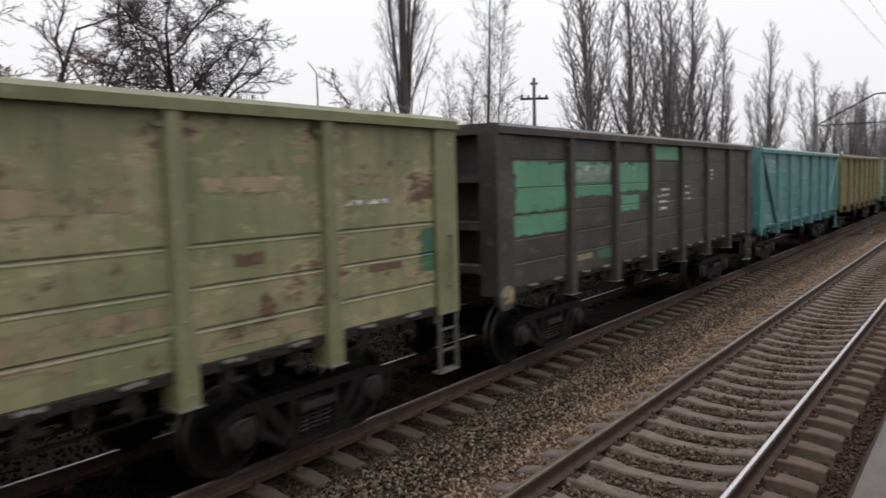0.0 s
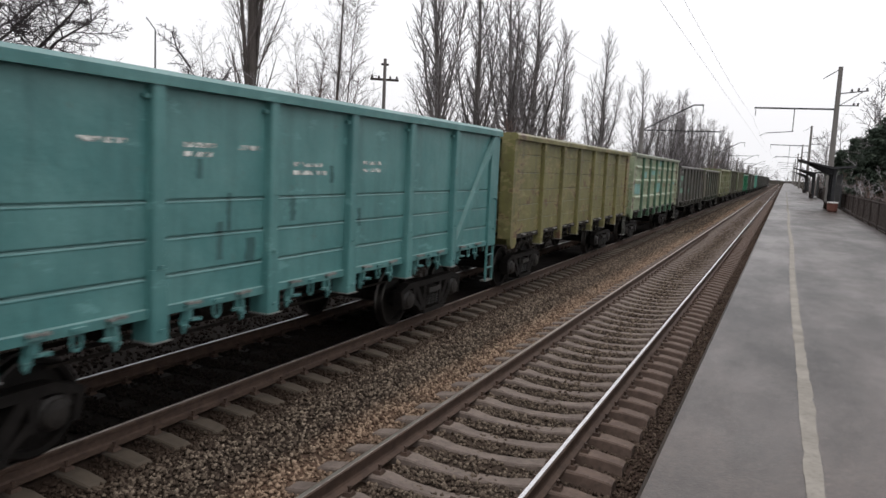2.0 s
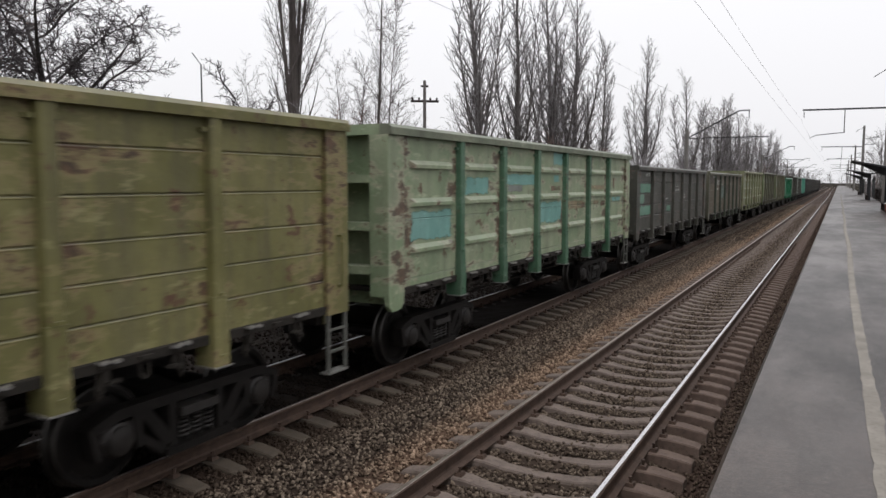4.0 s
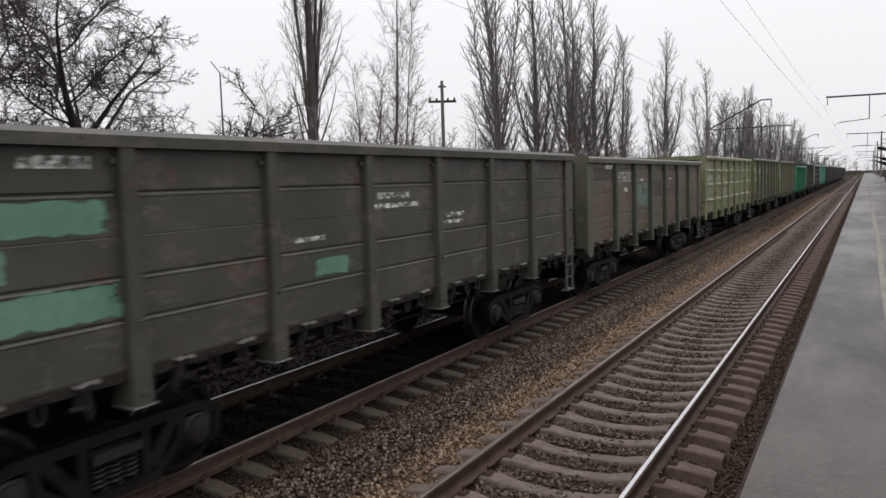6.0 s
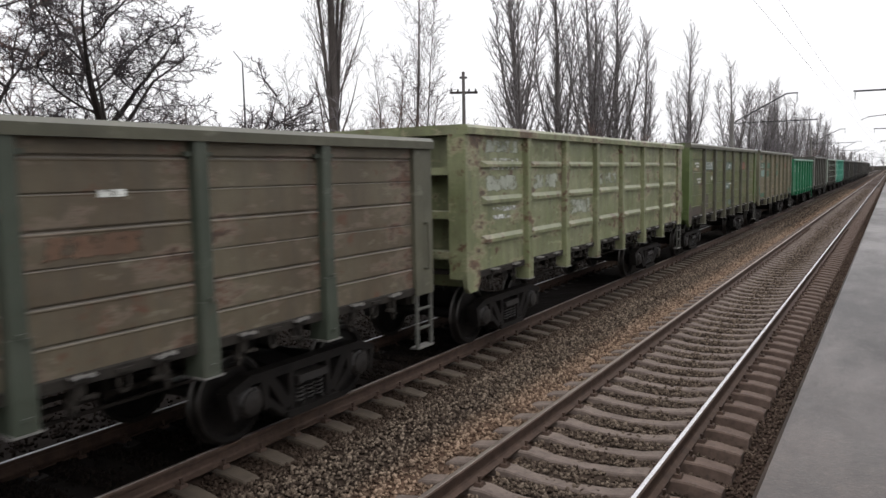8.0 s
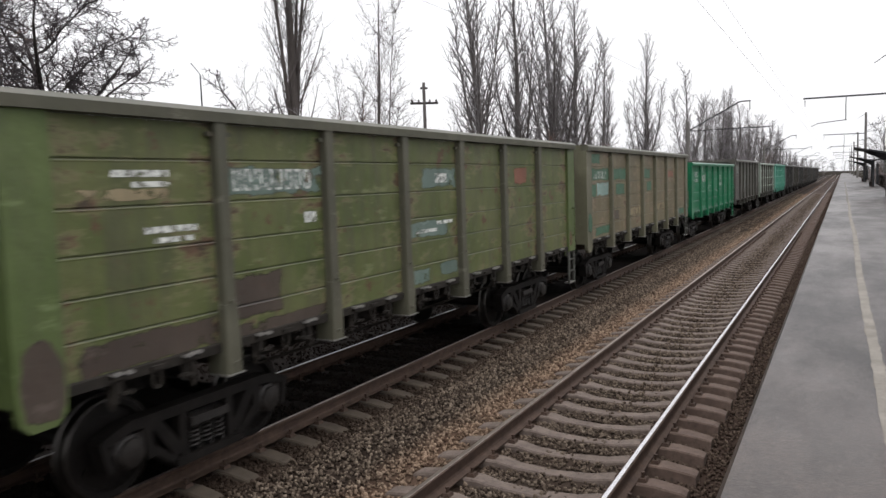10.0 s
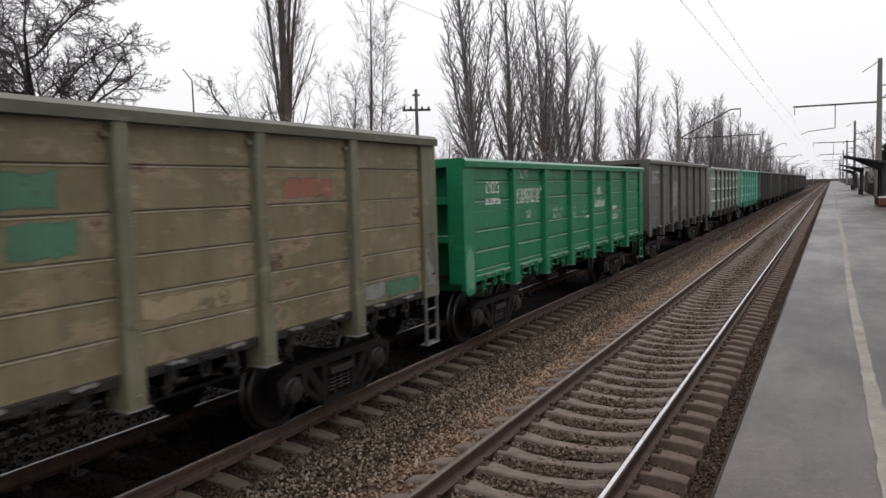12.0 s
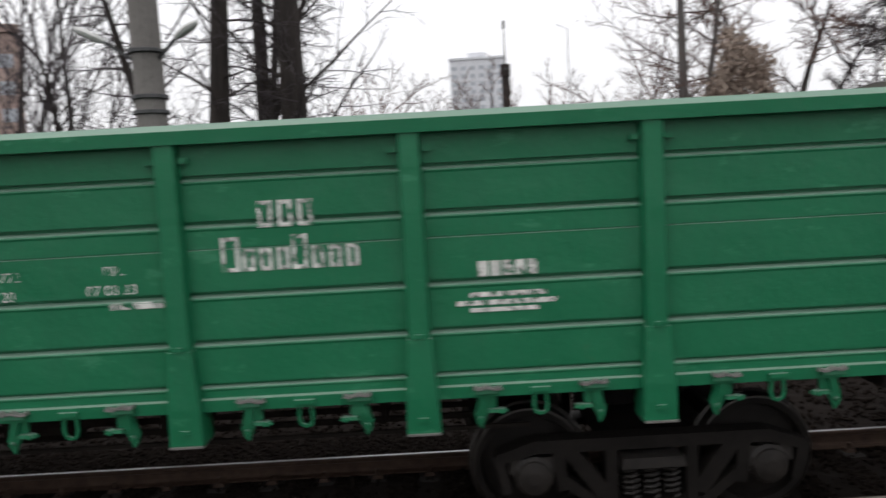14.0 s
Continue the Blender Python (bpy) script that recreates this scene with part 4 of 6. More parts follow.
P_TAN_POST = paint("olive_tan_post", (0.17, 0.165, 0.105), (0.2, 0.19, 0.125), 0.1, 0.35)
P_GREEN = paint("bright_green_paint", (0.0105, 0.215, 0.092), (0.014, 0.195, 0.086), 0.0, 0.35, dirt_col=(0.014, 0.11, 0.055), gloss=0.32, rough=0.42, ledge_glint=0.45)
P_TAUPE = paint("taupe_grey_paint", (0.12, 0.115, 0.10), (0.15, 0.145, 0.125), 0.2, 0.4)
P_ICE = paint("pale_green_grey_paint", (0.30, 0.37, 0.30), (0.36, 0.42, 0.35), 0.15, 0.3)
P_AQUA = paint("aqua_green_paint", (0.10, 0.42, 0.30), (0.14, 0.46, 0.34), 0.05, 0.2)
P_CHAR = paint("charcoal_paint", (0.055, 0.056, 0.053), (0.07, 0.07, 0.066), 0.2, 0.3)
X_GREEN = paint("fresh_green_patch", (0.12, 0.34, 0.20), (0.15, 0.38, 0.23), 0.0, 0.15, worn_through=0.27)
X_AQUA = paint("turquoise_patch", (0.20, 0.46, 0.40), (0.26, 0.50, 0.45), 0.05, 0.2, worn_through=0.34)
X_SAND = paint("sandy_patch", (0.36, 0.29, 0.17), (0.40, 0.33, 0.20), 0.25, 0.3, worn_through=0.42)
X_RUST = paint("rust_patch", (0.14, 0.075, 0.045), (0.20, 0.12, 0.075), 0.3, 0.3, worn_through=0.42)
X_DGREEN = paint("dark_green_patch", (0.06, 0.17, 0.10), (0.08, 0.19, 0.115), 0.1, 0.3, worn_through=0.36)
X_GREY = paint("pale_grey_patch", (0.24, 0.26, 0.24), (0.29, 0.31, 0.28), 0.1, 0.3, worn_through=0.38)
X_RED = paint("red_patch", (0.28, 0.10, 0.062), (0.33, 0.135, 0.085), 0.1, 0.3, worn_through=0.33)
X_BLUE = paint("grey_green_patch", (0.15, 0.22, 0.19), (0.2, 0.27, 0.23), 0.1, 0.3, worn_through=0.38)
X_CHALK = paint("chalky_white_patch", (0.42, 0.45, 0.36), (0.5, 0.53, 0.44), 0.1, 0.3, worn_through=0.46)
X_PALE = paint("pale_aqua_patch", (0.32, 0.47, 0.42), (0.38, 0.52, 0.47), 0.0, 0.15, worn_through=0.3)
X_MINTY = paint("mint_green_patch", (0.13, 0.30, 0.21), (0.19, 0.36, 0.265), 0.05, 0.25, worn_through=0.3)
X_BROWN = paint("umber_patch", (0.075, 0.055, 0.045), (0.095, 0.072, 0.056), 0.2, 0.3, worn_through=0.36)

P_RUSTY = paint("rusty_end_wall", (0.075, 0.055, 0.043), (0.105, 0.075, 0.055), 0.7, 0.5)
TRAIN = {}
TRAIN[0] = wagon(0, "pale olive-green gondola wagon with sandy scrapes and rust", 3.58, "a3", TALL_B, P_PALE, P_PALE_POST, P_PALE_POST,
                 patches=[(4, 0.05, 0.9, 2.62, 2.86, X_SAND), (5, 0.1, 0.75, 2.75, 2.92, X_SAND), (6, 0.05, 0.5, 2.78, 2.95, X_SAND), (5, 0.05, 0.95, 1.40, 1.58, X_SAND), (5, 0.2, 0.6, 1.48, 1.60, X_RUST),
                          (4, 0.0, 0.5, 1.5, 1.9, X_SAND), (5, 0.3, 0.55, 2.1, 2.24, X_RUST), (6, 0.3, 0.7, 1.86, 1.95, X_RUST), (4, 0.5, 1.0, 1.7, 1.9, X_SAND), (6, 0.9, 1.06, 1.75, 2.3, X_DGREEN)])
TRAIN[1] = wagon(1, "dark brown gondola wagon with fresh green repainted panels", 3.58, "a5", TALL_A, P_BROWN, P_BROWN, P_BROWN,
                 patches=[(0, 0.0, 1.0, 2.34, 3.08, X_GREEN), (0, 0.0, 1.0, 2.02, 2.31, X_GREEN), (1, 0.0, 1.0, 2.50, 3.08, X_GREEN), (1, 0.0, 1.0, 2.72, 3.0, X_GREY), (2, 0.0, 1.0, 2.55, 3.08, X_GREEN), (2, 0.15, 0.7, 2.20, 2.5, X_GREEN),
                          (3, 0.0, 1.0, 3.14, 3.42, X_GREEN), (1, 0.1, 0.5, 1.48, 1.6, X_SAND), (1, 0.6, 1.0, 1.42, 1.62, X_DGREEN)])
TRAIN[2] = wagon(2, "teal-blue gondola wagon with diagonal end braces", 3.55, "b3", TALL_B, P_TEAL, P_TEAL, P_TEAL, braces=True, ribs=(2.95, 2.2), clean=True,
                 patches=[(2, 0.5, 0.56, 1.7, 2.1, X_DEEP), (2, 0.6, 0.64, 2.0, 2.4, X_DEEP), (3, 0.2, 0.27, 2.05, 2.35, X_DEEP), (2, 0.3, 0.36, 2.55, 2.75, X_DEEP), (3, 0.75, 0.8, 2.5, 2.72, X_DEEP), (2, 0.8, 0.9, 1.62, 1.9, X_DEEP), (4, 0.1, 0.16, 1.9, 2.15, X_DEEP), (0, 0.15, 0.2, 2.2, 2.6, X_DEEP)])
TRAIN[3] = wagon(3, "mustard-olive gondola wagon, weathered", 3.55, "a5", TALL_A, P_OLIVE, P_OLIVE, P_OLIVE)
TRAIN[4] = wagon(4, "pale mint gondola wagon with green posts, turquoise touch-ups and rust", 3.58, "c", [(2.28, 0.012), (1.44, 0.012)], P_MINT, P_GREEN_POST, P_MINT, beads=PALE_BEADS, rim=P_RIM,
                 patches=[(2, 0.0, 1.0, 2.75, 2.96, X_AQUA), (2, 0.1, 0.6, 2.62, 2.76, X_GREY), (3, 0.05, 0.95, 1.95, 2.42, X_AQUA), (3, 0.6, 1.0, 3.16, 3.44, X_AQUA), (3, 0.62, 0.85, 2.8, 2.96, X_AQUA), (3, 0.0, 0.12, 3.2, 3.4, X_AQUA),
                          (4, 0.05, 0.9, 2.18, 2.40, X_SAND), (5, 0.05, 0.95, 2.62, 2.74, X_SAND), (5, 0.02, 0.6, 2.26, 2.36, X_SAND), (6, 0.25, 0.8, 2.30, 2.42, X_AQUA), (6, 0.3, 0.4, 2.6, 2.95, X_RUST), (5, 0.7, 0.95, 2.2, 2.36, X_RUST), (4, 0.8, 0.95, 2.2, 2.34, X_RUST), (3, 0.5, 0.9, 2.62, 2.74, X_RUST),
                          (0, 0.1, 0.9, 1.95, 2.4, X_AQUA), (1, 0.1, 0.7, 2.6, 2.9, X_AQUA)])
TRAIN[5] = wagon(5, "low dark slate gondola wagon with pale green touch-ups", 3.31, "l4", LOW_B, P_SLATE, P_SLATE, P_SLATE,
                 patches=[(0, 0.05, 0.95, 2.48, 2.76, X_MINTY), (0, 0.05, 0.4, 2.14, 2.44, X_MINTY), (0, 0.0, 1.0, 1.78, 2.08, X_MINTY), (2, 0.4, 0.8, 1.78, 2.0, X_MINTY)])
TRAIN[6] = wagon(6, "low khaki-grey gondola wagon with faded green panels", 3.28, "l6", LOW_C, P_KHAKI, P_FERN, P_SAGE, ribs=(2.75, 2.1),
                 patches=[(2, 0.0, 0.95, 1.92, 2.7, X_BLUE), (0, 0.0, 1.0, 2.74, 2.98, X_BROWN), (3, 0.1, 0.9, 2.2, 2.7, X_BROWN), (4, 0.1, 0.7, 2.2, 2.42, X_RUST)])
TRAIN[7] = wagon(7, "pale lime gondola wagon with pressed ribs and white marks", 3.52, "g", [], P_LIME, P_LIME, P_LIME, beads=GRID_BEADS,
                 patches=[(0, 0.1, 0.9, 3.1, 3.35, X_CHALK), (0, 0.1, 0.9, 2.5, 2.8, X_CHALK), (1, 0.0, 0.9, 2.5, 2.8, X_CHALK), (2, 0.0, 0.9, 1.95, 2.3, X_CHALK), (3, 0.1, 0.9, 2.5, 2.8, X_CHALK)])
TRAIN[8] = wagon(8, "moss-green gondola wagon with umber lower panels", 3.60, "a5", TALL_A, P_MOSS, P_SAGE, P_MOSS_END, rim=P_SAGE,
                 patches=[(0, 0.0, 1.0, 1.32, 1.62, X_BROWN), (0, 0.05, 0.7, 2.74, 2.86, X_SAND), (1, 0.0, 1.0, 2.74, 3.06, X_BLUE), (1, 0.0, 0.5, 1.5, 1.95, X_BROWN), (3, 0.3, 1.0, 2.74, 3.06, X_BLUE), (3, 0.0, 0.8, 2.02, 2.28, X_BLUE), (5, 0.3, 0.7, 2.74, 3.06, X_RED), (3, 0.6, 1.0, 1.4, 1.62, X_BLUE), (3, 0.0, 0.4, 1.36, 1.6, X_BLUE), (1, 0.0, 1.0, 1.3, 1.46, X_BROWN)])
TRAIN[9] = wagon(9, "tan-brown gondola wagon with green repainted patches", 3.60, "a5", TALL_A, P_TAN, P_TAN_POST, P_TAN_POST, rim=P_SAGE, wall=P_RUSTY,
                 patches=[(0, 0.3, 0.98, 2.36, 2.70, X_PALE), (0, 0.0, 0.5, 3.14, 3.42, X_DGREEN), (0, 0.0, 1.0, 2.74, 3.06, X_DGREEN), (0, 0.0, 0.28, 2.34, 2.68, X_DGREEN), (1, 0.1, 1.0, 2.74, 3.06, X_DGREEN), (1, 0.3, 0.9, 2.34, 2.66, X_DGREEN), (3, 0.1, 0.7, 2.74, 3.06, X_DGREEN), (3, 0.4, 0.8, 2.34, 2.66, X_DGREEN), (5, 0.2, 0.8, 2.76, 3.0, X_RED), (0, 0.2, 1.0, 1.38, 1.6, X_DGREEN),
                          (1, 0.1, 0.5, 1.68, 1.95, X_BROWN), (2, 0.0, 1.0, 1.7, 1.95, X_SAND), (4, 0.0, 1.0, 1.7, 1.95, X_SAND), (6, 0.1, 0.4, 1.38, 1.6, X_GREY), (6, 0.4, 1.0, 1.36, 1.6, X_DGREEN)])
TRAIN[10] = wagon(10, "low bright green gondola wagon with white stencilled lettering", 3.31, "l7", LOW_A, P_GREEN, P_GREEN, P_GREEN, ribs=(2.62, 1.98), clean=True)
TRAIN[11] = wagon(11, "taupe-grey gondola wagon, dusty", 3.60, "a5", TALL_A, P_TAUPE, P_SLATE, P_TAUPE, patches=[(0, 0.1, 0.6, 2.7, 3.3, X_GREY), (2, 0.1, 0.9, 1.7, 3.0, X_GREY)])
TRAIN[12] = wagon(12, "pale green-grey gondola wagon with pressed ribs", 3.52, "g", [], P_ICE, P_SLATE, P_ICE, beads=GRID_BEADS)
TRAIN[13] = wagon(13, "aqua-green gondola wagon with pressed ribs", 3.52, "g", [], P_AQUA, P_AQUA, P_AQUA, beads=GRID_BEADS, near=False)
REST = [(P_CHAR, "charcoal-grey gondola wagon, sooty and plain"), (P_SLATE, "dark slate gondola wagon, sooty and plain"), (P_CHAR, "charcoal-grey gondola wagon, sooty and plain"), (P_BROWN, "dark brown gondola wagon, sooty and plain"), (P_CHAR, "charcoal-grey gondola wagon, sooty and plain"),
        (P_SLATE, "dark slate gondola wagon, sooty and plain"), (P_CHAR, "charcoal-grey gondola wagon, sooty and plain"), (P_BROWN, "dark brown gondola wagon, sooty and plain"), (P_CHAR, "charcoal gondola wagon at the end of the train")]
for n, (mat, text) in enumerate(REST):
    TRAIN[14 + n] = wagon(14 + n, text, 3.52, "a5", TALL_A, mat, mat, mat, near=False)

# stencilled dates and volume on the bright green wagon; company names and wagon numbers are plain bars
GREEN = TRAIN[10]
corner_patch(GREEN, -6.44, -6.12, 1.12, 1.85, X_GREEN, 1)
corner_patch(TRAIN[8], -6.45, -6.08, 1.10, 1.75, X_BROWN, 2)
corner_patch(TRAIN[9], 6.12, 6.36, 1.35, 1.75, X_GREY, 3)
corner_patch(TRAIN[9], 6.1, 6.2, 1.6, 2.0, X_GREY, 4)
corner_patch(TRAIN[1], -6.42, -6.1, 1.08, 1.4, X_SAND, 5)
corner_patch(TRAIN[8], 6.1, 6.25, 1.3, 1.7, X_RUST, 6)
corner_patch(TRAIN[9], -6.42, -6.1, 1.5, 2.0, X_DGREEN, 7)
text_part("ПОСТРОЕН-10В", 0.09, GREEN, -2.0, 2.27)
text_part("05 09 07", 0.145, GREEN, -1.95, 2.11)
text_part("КР-772", 0.1, GREEN, -0.57, 2.26)
text_part("07 08 20", 0.105, GREEN, -0.68, 2.12)
text_part("ПР..", 0.09, GREEN, 0.33, 2.27)
text_part("07 08 23", 0.105, GREEN, 0.20, 2.13)
text_part("20", 0.22, GREEN, -3.55, 2.20)
text_part("76,77", 0.24, GREEN, -3.95, 2.98)
bars_part(GREEN, [(-4.02 + 0.155 * k, 2.50, 0.11, 0.28) for k in range(8)])
bars_part(GREEN, [(-2.78, 2.72, 0.1, 0.1)])
bars_part(GREEN, [(1.47 + 0.145 * k, 2.56, 0.105, 0.19) for k in range(3)])
bars_part(GREEN, [(1.19, 2.25, 0.13, 0.25)] + [(1.34 + 0.125 * k, 2.25, 0.09, 0.16) for k in range(3)] + [(1.70, 2.25, 0.11, 0.25)] + [(1.84 + 0.125 * k, 2.25, 0.09, 0.16) for k in range(3)])
bars_part(GREEN, [(3.03 + 0.09 * k, 2.12, 0.07, 0.11) for k in range(5)])
bars_part(GREEN, [(2.96, 1.97, 0.56, 0.035), (2.86, 1.91, 0.74, 0.035), (2.96, 1.86, 0.5, 0.03), (0.36, 2.02, 0.4, 0.05)])
bars_part(GREEN, [(-5.45 + 0.2 * k, 2.72, 0.15, 0.2) for k in range(3)] + [(-5.5 + 0.11 * k, 2.52, 0.09, 0.11) for k in range(6)])

BARS = {0: [(4.55, 2.6, 0.7, 0.05)],
        1: [(-3.95 + 0.15 * k, 2.86, 0.1, 0.16) for k in range(8)] + [(1.0, 2.55, 0.5, 0.06), (1.1, 2.42, 0.35, 0.05), (1.0, 2.30, 0.5, 0.06), (2.75, 2.9, 0.4, 0.05), (2.75, 2.8, 0.45, 0.05), (2.75, 2.7, 0.4, 0.05), (-0.35, 2.52, 0.55, 0.05), (-0.5, 2.4, 0.7, 0.06), (-0.45, 2.28, 0.6, 0.06), (-0.4, 2.14, 0.5, 0.06)],
        2: [(-5.35 + 0.13 * k, 2.84, 0.09, 0.22) for k in range(8)] + [(-5.0, 3.12, 0.5, 0.12), (-3.4, 2.86, 0.5, 0.05), (-2.2, 2.86, 0.45, 0.05), (-2.2, 2.77, 0.4, 0.05), (-1.4, 2.86, 0.4, 0.05), (-0.4, 2.70, 0.6, 0.05), (-0.4, 2.60, 0.7, 0.05), (1.2, 2.75, 0.5, 0.05), (1.2, 2.65, 0.5, 0.05), (-4.6, 1.86, 0.2, 0.2), (-5.5, 1.48, 0.5, 0.07)],
        5: [(-5.2, 3.0, 0.6, 0.1), (-0.6, 2.62, 0.75, 0.08), (-0.7, 2.5, 1.1, 0.06), (1.0, 2.3, 0.7, 0.07), (1.05, 2.2, 0.6, 0.05), (-2.2, 2.2, 0.5, 0.05)],
        6: [(-4.1 + 0.165 * k, 2.68, 0.12, 0.24) for k in range(8)] + [(-3.4, 2.42, 0.24, 0.11), (-1.9, 2.68, 0.32, 0.06), (-5.0, 3.0, 0.7, 0.1), (1.6, 2.68, 0.25, 0.06)],
        8: [(-4.1 + 0.16 * k, 2.80, 0.11, 0.22) for k in range(8)] + [(-5.5, 2.95, 0.6, 0.06), (-5.3, 2.86, 0.4, 0.05), (-5.2, 2.45, 0.6, 0.06), (-5.1, 2.36, 0.45, 0.05), (-3.0, 2.42, 0.2, 0.12), (-0.5, 2.1, 0.6, 0.05), (0.1, 2.82, 0.35, 0.14), (0.1, 2.2, 0.5, 0.05)],
        9: [(-5.75 + 0.14 * k, 2.79, 0.1, 0.18) for k in range(8)] + [(-4.85, 2.62, 0.3, 0.06)],
        7: [(-5.6 + 0.13 * k, 2.86, 0.09, 0.18) for k in range(8)] + [(-5.5, 2.2, 0.8, 0.07), (-5.5, 2.08, 0.6, 0.07)],
        11: [(-5.4, 3.15, 0.7, 0.1), (-5.3, 2.95, 0.6, 0.06), (-5.3, 2.82, 0.6, 0.06)]}
for k, rows in BARS.items():
    bars_part(TRAIN[k], rows, mat=WHITE if k in (6, 8) else FAINT)


# ---- bare trees ----
def tube(verts, faces, pts, rads, n, tip=False):
    """A tapering tube through pts; tip draws its end to a point."""
    base = len(verts)
    rings = len(pts) - 1 if tip else len(pts)
    for k in range(rings):
        p, r = pts[k], rads[k]
        d = (pts[min(k + 1, len(pts) - 1)] - pts[max(k - 1, 0)])
        d = d / (np.linalg.norm(d) + 1e-9)
        a = np.cross(d, (1.0, 0.15, 0.0) if abs(d[2]) > 0.5 else (0.0, 0.0, 1.0))
        a = a / (np.linalg.norm(a) + 1e-9)
        b = np.cross(d, a)
        for i in range(n):
            t = 2 * math.pi * i / n
            verts.append(tuple(p + (a * math.cos(t) + b * math.sin(t)) * r))
    for k in range(rings - 1):
        for i in range(n):
            j = (i + 1) % n
            faces.append((base + k * n + i, base + k * n + j, base + (k + 1) * n + j, base + (k + 1) * n + i))
    if tip:
        verts.append(tuple(pts[-1]))
        last = base + (rings - 1) * n
        for i in range(n):
            faces.append((last + i, last + (i + 1) % n, base + rings * n))


def limb(rng, start, way, length, segs, wander, lift):
    """A wandering line from start; lift bends it upward (or down where negative)."""
    pts = [np.array(start, float)]
    d = np.array(way, float)
    d = d / np.linalg.norm(d)
    for _ in range(segs):
        d = d + rng.normal(0, wander, 3) + np.array((0, 0, lift))
        d = d / np.linalg.norm(d)
        pts.append(pts[-1] + d * length / segs)
    return pts, d


def branch_out(rng, pts, rads, length, level, spec, wood, twig):
    """Side shoots along a limb, level by level; spec: count, length ratio, angle, wander, lift, segments, radius ratio, least radius, first place."""
    count, ratio, angle, wander, lift, segs, r_ratio, r_min, first = spec[level]
    turn = rng.uniform(0, 6.28)
    for n in range(count):
        t = first + (0.99 - first) * (n + rng.uniform(0, 1)) / count
        k = min(int(t * (len(pts) - 1)), len(pts) - 2)
        u = t * (len(pts) - 1) - k
        p = pts[k] * (1 - u) + pts[k + 1] * u
        along = pts[k + 1] - pts[k]
        along = along / (np.linalg.norm(along) + 1e-9)
        a1 = np.cross(along, (0.3, 1.0, 0.1))
        a1 = a1 / (np.linalg.norm(a1) + 1e-9)
        a2 = np.cross(along, a1)
        turn += 2.4 + rng.uniform(-0.6, 0.6)
        side = a1 * math.cos(turn) + a2 * math.sin(turn)
        a = angle * rng.uniform(0.65, 1.3)
        long = length * ratio * rng.uniform(0.6, 1.15) * (1.15 - 0.6 * t)
        q, _ = limb(rng, p, along * math.cos(a) + side * math.sin(a), long, segs, wander, lift)
        r0 = max((rads[k] * (1 - u) + rads[k + 1] * u) * r_ratio, r_min)
        rr = [max(r0 * (1 - 0.8 * i / segs), r_min * 0.5) for i in range(segs + 1)]
        v, f = wood if r0 > 0.03 else twig
        tube(v, f, q, rr, 5 if r0 > 0.06 else 3, True)
        if level + 1 < len(spec):
            branch_out(rng, q, rr, long, level + 1, spec, wood, twig)


def two_meshes(wood, twig, bark, twigs):
    out = []
    for (v, f), part_name, mat in ((wood, "trunk", bark), (twig, "crown", twigs)):
        me = bpy.data.meshes.new(part_name)
        me.from_pydata(v, [], f)
        me.materials.append(mat)
        out.append(me)
    return out


def stems_tree(seed, height, radius, stems, spec, bark, twigs, wander=0.02, lift=0.04, lean=0.05, low=(0.06, 0.3), part_angle=0.4, upturn=0.16, stem_spec=None, tall=(0.55, 0.8), girth=0.6):
    """A trunk, the stems that part from it low down, and their branches; the trunk and its limbs are one mesh, the twigs another."""
    rng = np.random.RandomState(seed)
    wood, twig = ([], []), ([], [])
    pts, _ = limb(rng, (0, 0, -0.1), (lean * rng.normal(), lean * rng.normal(), 1.0), height, 14, wander, lift)
    rads = [max(radius * (1.25 if i == 0 else 1.0) * (1 - 0.93 * (i / 14) ** 0.85), 0.015) for i in range(15)]
    tube(*wood, pts, rads, 10, True)
    branch_out(rng, pts, rads, height, 0, spec, wood, twig)
    for n in range(stems):
        t = rng.uniform(*low)
        k = int(t * 14)
        a = 6.28 * (n + rng.uniform(0, 0.6)) / stems
        way = (math.sin(part_angle) * math.cos(a), math.sin(part_angle) * math.sin(a), math.cos(part_angle))
        long = height * rng.uniform(*tall) * (1 - 0.6 * t)
        q, _ = limb(rng, pts[k], way, long, 10, wander * 2, upturn)
        r0 = rads[k] * girth * rng.uniform(0.75, 1.1)
        rr = [max(r0 * (1 - 0.93 * (i / 10) ** 0.85), 0.012) for i in range(11)]
        tube(*wood, q, rr, 8, True)
        branch_out(rng, q, rr, long, 0, stem_spec or spec, wood, twig)
    return two_meshes(wood, twig, bark, twigs)


def plant(meshes, x, y, scale, turn, label, category="tree", group="", name="tree", wide=1.0, z=-0.78):
    t = thing(name, label, category, group, (x, y, z), turn)
    for me in meshes:
        o = new(me.name.split(".")[0], me)
        o.parent = t
    t.scale = (scale * wide, scale * wide, scale)
    return t


def polar(az, far):
    return -far * math.sin(radians(az)), far * math.cos(radians(az))


